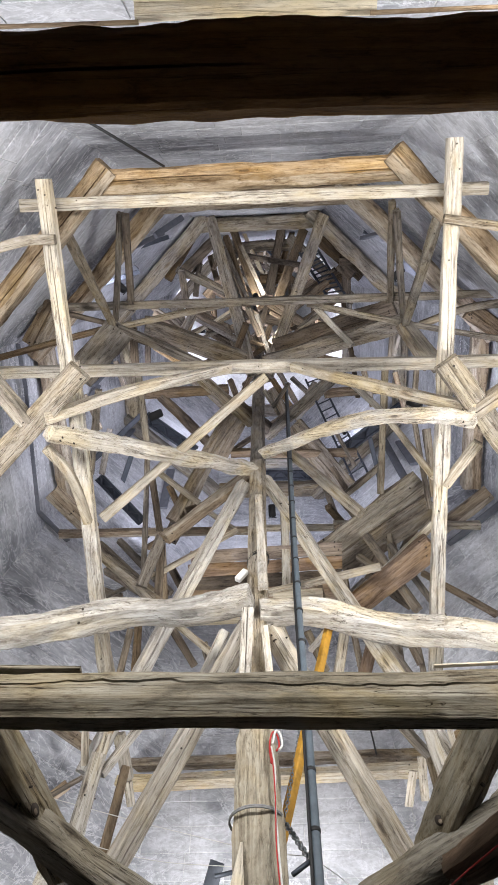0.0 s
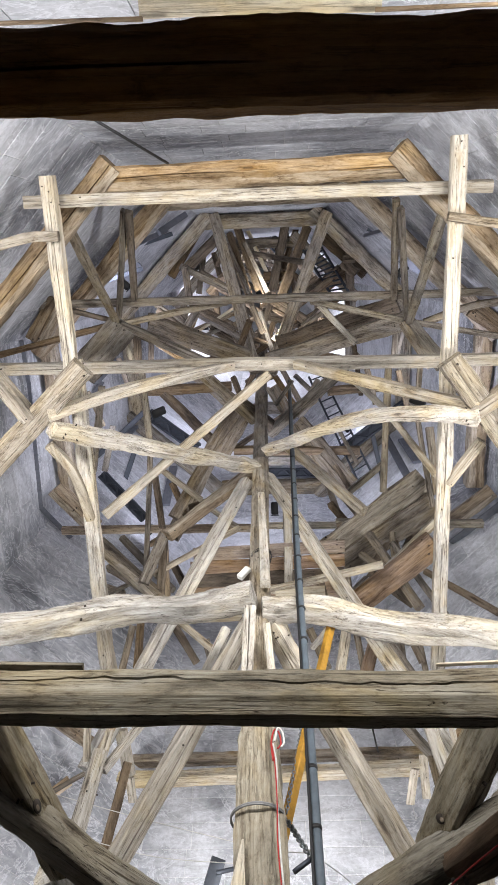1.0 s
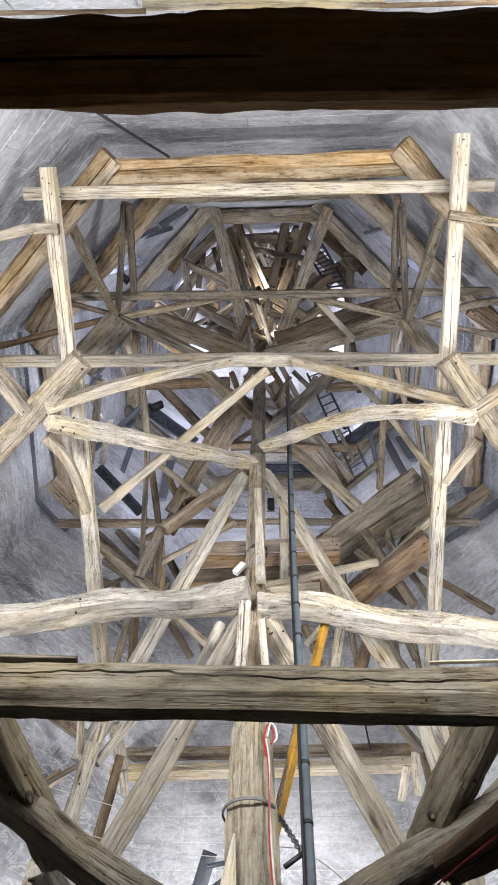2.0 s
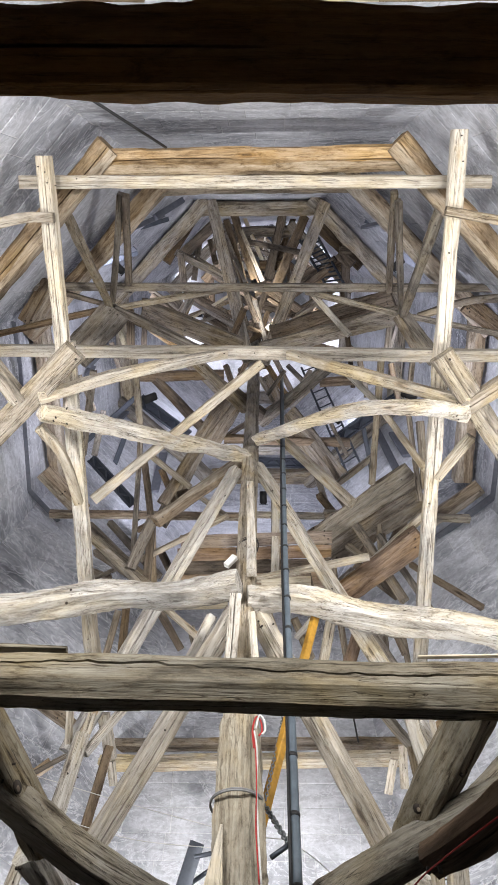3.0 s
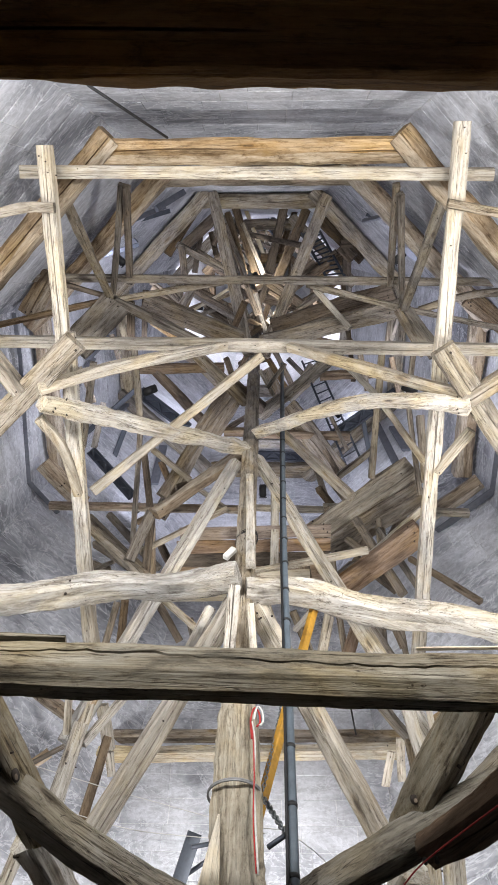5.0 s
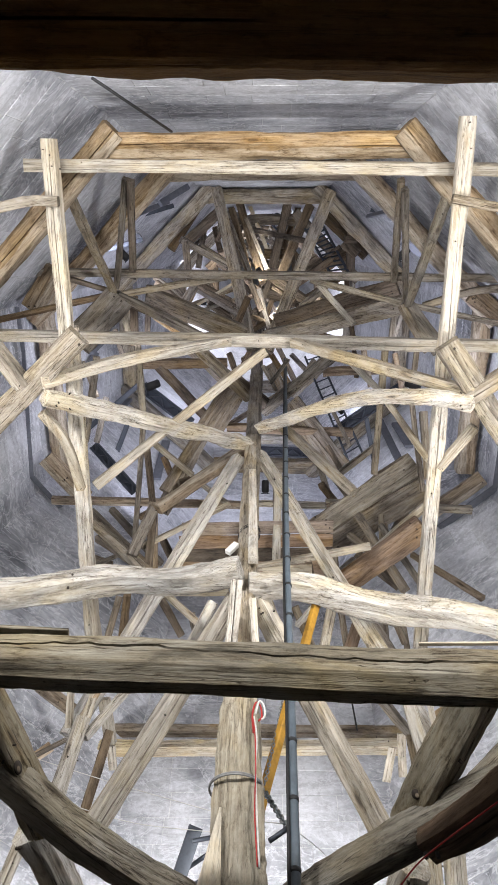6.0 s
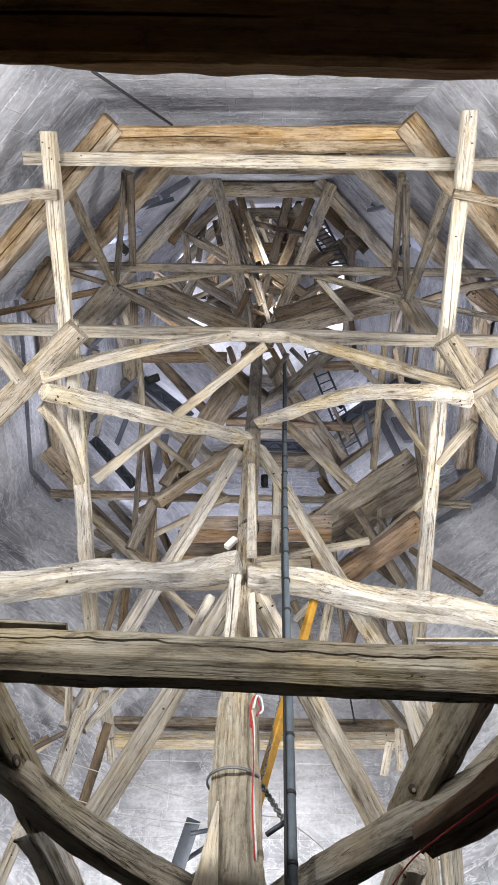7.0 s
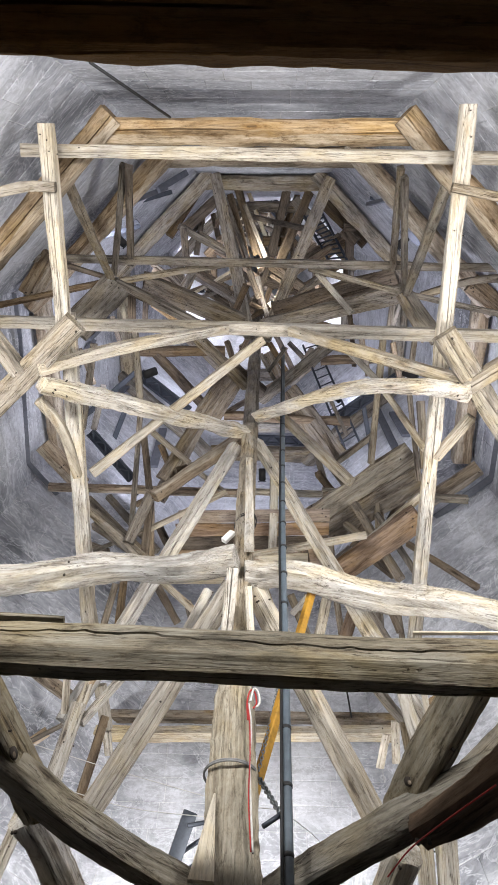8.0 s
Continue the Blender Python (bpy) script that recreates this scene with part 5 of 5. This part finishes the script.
timber("steel_brace", LEAD, 0.097, 0.060, (-2.58, 1.60, 13.99), (-2.21, 1.23, 13.97), wob=0.0, category="steel brace", label="dark steel brace against the stone")
timber("steel_brace", LEAD, 0.096, 0.060, (1.66, 0.96, 14.17), (1.80, 0.77, 12.71), wob=0.0, category="steel brace", label="dark steel brace against the stone")
timber("steel_brace", LEAD, 0.111, 0.060, (2.15, 1.32, 13.57), (2.47, 1.52, 13.05), wob=0.0, category="steel brace", label="dark steel brace against the stone")
foot_ladder = thing("ladder", "grey steel ladder with a broad stile beside the centre post", "ladder")
timber("stile", STEEL, 0.142, 0.04, (-0.71, 6.20, 6.70), (-0.94, 6.62, 6.10), parent=foot_ladder, wob=0.0)
timber("stile", STEEL, 0.05, 0.04, (-0.37, 6.43, 6.90), (-0.51, 6.89, 6.30), parent=foot_ladder, wob=0.0)
rod("rung", STEEL, 0.022, (-0.72, 6.15, 6.50), (-0.40, 6.18, 6.60), parent=foot_ladder)
rod("rung", STEEL, 0.022, (-0.81, 6.55, 6.50), (-0.44, 6.31, 6.60), parent=foot_ladder)
rod("rung", STEEL, 0.022, (-0.84, 6.88, 6.50), (-0.49, 6.63, 6.60), parent=foot_ladder)
rod("rung", STEEL, 0.022, (-0.94, 7.20, 6.50), (-0.54, 6.99, 6.60), parent=foot_ladder)

# ---- upper spire: struts between the mast and the rings ----
mast = timber("central_mast", BROWN, 0.2, 0.2, (-0.22, 3.5, 16.5), (AX, AY, 31.0), edge=0.2, taper=0.6, label="dark oak mast rising to the spire's tip", category="timber post")
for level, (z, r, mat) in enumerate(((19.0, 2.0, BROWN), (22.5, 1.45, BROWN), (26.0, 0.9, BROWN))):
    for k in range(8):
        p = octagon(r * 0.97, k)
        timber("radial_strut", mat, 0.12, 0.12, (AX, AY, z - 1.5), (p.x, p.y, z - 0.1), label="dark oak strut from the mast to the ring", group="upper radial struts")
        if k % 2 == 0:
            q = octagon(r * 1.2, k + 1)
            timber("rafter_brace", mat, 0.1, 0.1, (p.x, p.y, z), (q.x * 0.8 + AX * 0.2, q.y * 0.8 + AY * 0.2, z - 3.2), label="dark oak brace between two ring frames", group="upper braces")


# ---- cables, cords and lamps ----
def pos(z, dx=0.0, dy=0.0):
    return (-0.19 + dx, 3.5 + dy, z)


pipe = thing("riser_pipe", "grey-blue plastic riser pipe with black clips beside the centre post", "pipe")
rod("pipe", PIPE, 0.026, (0.13, 3.3, 2.9), (0.15, 3.3, 5.3), (0.17, 3.3, 7.9), (0.27, 3.3, 13.6), parent=pipe, sides=14)
rod("cable", RUBBER, 0.009, (0.095, 3.28, 2.9), (0.118, 3.28, 5.3), (0.14, 3.28, 7.9), (0.25, 3.28, 13.6), parent=pipe, label="black cable")
for i in range(16):
    z = 4.05 + i * 0.42
    x = 0.1395 + (z - 4.17) * 0.0085 if z < 7.9 else 0.17 + (z - 7.9) * 0.0175
    rod("clip", RUBBER, 0.031, (x - 0.002, 3.3, z), (x, 3.3, z + 0.025), parent=pipe, sides=14)

def white_block(p):
    """A small white block fixed to the post."""
    bm = bmesh.new()
    bmesh.ops.create_cube(bm, size=1)
    bmesh.ops.scale(bm, vec=(0.06, 0.05, 0.14), verts=bm.verts)
    bmesh.ops.bevel(bm, geom=bm.edges, offset=0.006, segments=1, affect="EDGES")
    return tagged(linked("wall_bracket", bm, WHITE, m=Matrix.Translation(p) @ pose(0, 0, 0, 20, 35, 10), smooth=False), "small white block fixed to the centre post", "bracket")


def chain(p, q, n, parent):
    """A chain of n oval links from p to q."""
    p, q = Vector(p), Vector(q)
    step = (q - p) / n
    for i in range(n):
        m = along(p + step * i, p + step * (i + 1)) @ pose(0, 0, 0, 90 * (i % 2))
        s = step.length
        pts = [m @ Vector((s * 0.5 + s * 0.62 * math.cos(a), s * 0.34 * math.sin(a), 0)) for a in (k * math.tau / 8 for k in range(9))]
        rod("chain_link", GALV, s * 0.13, *pts, parent=parent, sides=5, steps=12)


hoist = thing("hoist_rail", "yellow painted steel hoist rail with a chain", "hoist")
timber("rail", YELLOW, 0.07, 0.05, (-0.06, 3.90, 4.90), (0.42, 3.59, 6.80), parent=hoist, wob=0.0)
chain((0.11, 3.80, 5.80), (-0.02, 3.78, 5.02), 26, hoist)
chain((-0.02, 3.75, 4.94), (0.10, 3.35, 4.36), 14, hoist)
rod("pin", STEEL, 0.014, (0.01, 3.30, 4.23), (0.11, 3.30, 4.31), parent=hoist, label="dark steel pin")
clamp = thing("post_clamp", "steel wire band round the centre post", "clamp")
for dz in (0.0, 0.012):
    rod("wire", WIRE, 0.006, *[(-0.185 + 0.162 * math.cos(a * math.tau / 12), 3.5 + 0.162 * math.sin(a * math.tau / 12), 4.72 + dz + 0.03 * math.sin(a * math.tau / 12)) for a in range(13)], parent=clamp, steps=36)
loop = thing("wire_loop", "dark wire wound round the upper centre post", "wire")
for dz in (0.0, 0.02, 0.05):
    rod("wire", RUBBER, 0.0035, *[(-0.195 + 0.108 * math.cos(a * math.tau / 12), 3.5 + 0.108 * math.sin(a * math.tau / 12), 7.75 + dz + 0.05 * math.cos(a * math.tau / 12)) for a in range(13)], parent=loop, steps=36)
cord = thing("signal_cord", "red and white cord hanging down the centre post", "cord")
rod("loop", RED, 0.006, (-0.09, 3.33, 5.00), (-0.10, 3.33, 5.15), (-0.08, 3.33, 5.26), (-0.05, 3.33, 5.23), (-0.04, 3.33, 5.14), (-0.06, 3.33, 5.10), parent=cord, label="red cord loop")
rod("loop", WHITE, 0.007, (-0.08, 3.32, 5.15), (-0.06, 3.32, 5.26), (-0.03, 3.32, 5.23), (-0.02, 3.32, 5.14), (-0.04, 3.32, 5.10), parent=cord)
rod("cord", WHITE, 0.006, (-0.09, 3.33, 5.14), (-0.07, 3.33, 4.97), (-0.07, 3.33, 4.71), (-0.06, 3.33, 4.42), (-0.04, 3.33, 4.10), parent=cord)
rod("cord", RED, 0.004, (-0.10, 3.32, 5.14), (-0.08, 3.32, 4.97), (-0.07, 3.32, 4.71), (-0.07, 3.32, 4.42), (-0.05, 3.32, 4.10), parent=cord, label="red cord")
rod("tension_wire", WHITE, 0.0035, (-2.06, 4.80, 6.20), (-1.23, 4.77, 5.90), (-0.43, 4.70, 5.60), label="thin pale wire stretched to the centre post", category="wire", sides=5)
rod("tension_wire", WHITE, 0.0035, (-1.72, 4.98, 5.90), (-1.08, 4.96, 5.70), (-0.43, 4.80, 5.50), label="thin pale wire stretched to the centre post", category="wire", sides=5)
rod("tension_wire", WHITE, 0.0035, (-0.25, 3.79, 4.80), (-0.05, 3.84, 4.80), (0.12, 3.86, 4.80), label="thin pale wire stretched to the centre post", category="wire", sides=5)
rod("tension_wire", WHITE, 0.0035, (-0.26, 3.92, 4.80), (-0.01, 3.89, 4.80), label="thin pale wire stretched to the centre post", category="wire", sides=5)
rod("tension_wire", WHITE, 0.0035, (0.20, 4.17, 5.00), (0.37, 4.58, 5.20), (0.52, 5.01, 5.40), label="thin pale wire stretched to the centre post", category="wire", sides=5)
rod("roof_cable", RUBBER, 0.012, (-1.27, -0.50, 7.20), (-0.89, -0.19, 8.50), label="black cable running down the stone", category="cable")
rod("lamp_cord", RED, 0.004, (1.08, 2.74, 4.03), (0.94, 2.87, 4.01), (0.81, 3.01, 4.00), (0.71, 3.15, 4.00), (0.62, 3.31, 3.98), label="red cord lying along the shaded brace", category="cord")
rod("hanging_cable", RUBBER, 0.012, (1.13, 6.84, 9.20), (1.18, 7.06, 8.90), label="thin black cable hanging at the stone", category="cable")
white_block((-0.34, 3.38, 7.31))
timber("scarf_piece", WHITEWOOD, 0.13, 0.03, (-0.29, 3.33, 3.94), (-0.26, 3.35, 4.47), taper=0.08, wob=0.02, label="pale pointed scarf piece let into the centre post", category="timber beam")


def floodlight_housing(p, aim, label):
    """A black site lamp: housing, glass and bracket."""
    ob = thing("site_lamp", label, "lamp", "site lamps")
    m = look(p, aim)
    bm = bmesh.new()
    bmesh.ops.create_cube(bm, size=1)
    bmesh.ops.scale(bm, vec=(0.11, 0.2, 0.05), verts=bm.verts)
    bmesh.ops.bevel(bm, geom=bm.edges, offset=0.012, segments=2, affect="EDGES")
    linked("housing", bm, RUBBER, ob, m @ pose(0, 0, 0.05))
    bm = bmesh.new()
    bmesh.ops.create_cube(bm, size=1)
    bmesh.ops.scale(bm, vec=(0.13, 0.012, 0.04), verts=bm.verts)
    linked("bracket", bm, STEEL, ob, m @ pose(0, -0.11, 0.05))
    return ob


floodlight_housing((-1.62, 2.92, 10.90), (-4, 3.5, 15), "black site lamp clamped to an oak upright")
floodlight(*(-1.62, 2.92, 10.90), (-4, 3.5, 15), 18, 0.16, 125, COOL)
floodlight_housing((1.89, 2.80, 10.60), (4, 3.2, 15), "black site lamp clamped to an oak upright")
floodlight(*(1.89, 2.80, 10.60), (4, 3.2, 15), 24, 0.16, 125, COOL)
floodlight_housing((-0.22, 2.27, 16.80), (0.5, 3.6, 30), "black site lamp high in the spire")
floodlight(*(-0.22, 2.27, 16.80), (0.1, 1.6, 24), 13, 0.3, 150)
floodlight_housing((0.11, 2.69, 14.20), (0.1, 1.4, 18), "black site lamp beside the mast")
floodlight(*(0.11, 2.69, 14.20), (0.1, 1.0, 16), 14, 0.3, 150)
# added lamp that brightens the north stone above the platform
floodlight_housing((-0.06, 4.83, 11.70), (0, 7, 17), "black lamp added on the platform to light the stone")
floodlight(*(-0.06, 4.83, 11.70), (0, 7, 17), 24, 0.16, 125, COOL)
# added hidden lamps between the upper rings and stone, washing the faces above them
for z, r, watts, sides in ((12.5, 2.95, 4, (3, 5)), (12.5, 2.95, 11, (1, 7)), (16.1, 2.3, 12, (3, 5))):
    for k in sides:
        p, q = octagon(r, k), octagon(r, k + 1)
        at = ((p.x + q.x) / 2, (p.y + q.y) / 2, z)
        aim = (at[0] * 0.75 + AX * 0.25, at[1] * 0.75 + AY * 0.25, z + 5)
        floodlight_housing(at, aim, "added black lamp hidden behind the ring frame")
        floodlight(*at, aim, watts, 0.5, 150, COOL)
# two more added lamps, brightening the top of the spire
for k in (2, 6):
    p, q = octagon(1.6, k), octagon(1.6, k + 1)
    at = ((p.x + q.x) / 2, (p.y + q.y) / 2, 19.6)
    floodlight_housing(at, (AX, AY, 28), "added black lamp hidden behind the ring frame")
    floodlight(*at, (AX, AY, 28), 60, 0.4, 160, COOL)


def peg_hole(parent, p, normal, r):
    """A dark disc drawn for a bored hole's shade, with an old rounded peg."""
    m = Matrix.Translation(Vector(p) + Vector(normal) * 0.001) @ Vector(normal).to_track_quat("Z", "Y").to_matrix().to_4x4()
    ob = bpy.data.objects[parent]
    m = ob.matrix_world.inverted() @ m
    bm = bmesh.new()
    bmesh.ops.create_cone(bm, cap_ends=True, segments=20, radius1=r, radius2=r * 0.96, depth=0.008)
    linked("peg_hole", bm, PEG_AND_HOLE, ob, m)
    bm = bmesh.new()
    bmesh.ops.create_uvsphere(bm, u_segments=14, v_segments=8, radius=r * 0.5)
    bmesh.ops.scale(bm, vec=(1, 1, 0.35), verts=bm.verts)
    linked("old_peg", bm, BROWN, ob, m @ pose(r * 0.1, -r * 0.25, 0.002))


peg_hole("curved_brace", (-1.23, 2.806, 4.208), (0.95, -0.32, 0.04), 0.034)
peg_hole("curved_brace.002", (0.757, 3.042, 4.307), (-0.622, -0.445, -0.644), 0.026)
for at, aim, watts, spread in LOW_LAMPS:
    floodlight_housing(at, aim, "black work lamp aimed up into the spire")

# ---- facing blocks of the masonry, course by course ----
def block_mesh(seed):
    """A dressed block of unit size, its face towards -Y with worn arrises."""
    rnd = random.Random(seed)
    c, d = 0.03, 0.5
    v = [(-0.5, 0.5, -0.5), (0.5, 0.5, -0.5), (0.5, 0.5, 0.5), (-0.5, 0.5, 0.5)]
    v += [(sx * (0.5 - rnd.uniform(0.004, 0.014)), -d + 0.25, sz * (0.5 - rnd.uniform(0.004, 0.012))) for sx, sz in ((-1, -1), (1, -1), (1, 1), (-1, 1))]
    v += [(sx * (0.5 - rnd.uniform(0.006, 0.014)), -d, sz * (0.5 - rnd.uniform(0.016, 0.038))) for sx, sz in ((-1, -1), (1, -1), (1, 1), (-1, 1))]
    f = [(8, 9, 10, 11)]
    for i in range(4):
        j = (i + 1) % 4
        f += [(i, j, 4 + j, 4 + i), (4 + i, 4 + j, 8 + j, 8 + i)]
    me = bpy.data.meshes.new("block")
    me.from_pydata(v, [], f)
    me.materials.append(STONE)
    return me


BLOCKS = [block_mesh(i) for i in range(10)]
rnd = random.Random(5)
COURSE = 0.33
for k, nm in enumerate(WALL_NAMES):
    wall = bpy.data.objects[nm]
    made = 0
    z = 3.0
    while z < 20.0:
        zc = z + COURSE / 2
        r = wall_radius(zc)
        a, b = octagon(r, k), octagon(r, k + 1)
        width = (b - a).length
        mid = (a + b) / 2
        out = Vector((mid.x - AX, mid.y - AY, 0)).normalized()
        tang = (b - a).normalized()
        tilt = math.atan(0.158)
        n = max(2, round(width / rnd.uniform(0.52, 0.7)))
        cuts = [-width / 2] + [(-0.5 + (i + rnd.uniform(-0.16, 0.16)) / n) * width for i in range(1, n)] + [width / 2]
        for s0, s1 in zip(cuts, cuts[1:]):
            if made >= 298:
                break
            made += 1
            ob = bpy.data.objects.new("block", rnd.choice(BLOCKS))
            scene.collection.objects.link(ob)
            c = mid + tang * ((s0 + s1) / 2)
            deep = 0.012 + rnd.uniform(-0.002, 0.002)
            basis = Matrix((-tang, out, Vector((0, 0, 1)))).transposed().to_4x4()
            ob.parent = wall
            ob.matrix_basis = Matrix.Translation((c.x, c.y, zc)) @ basis @ Matrix.Rotation(tilt, 4, "X") @ Matrix.Diagonal((s1 - s0, deep, COURSE, 1))
        z += COURSE
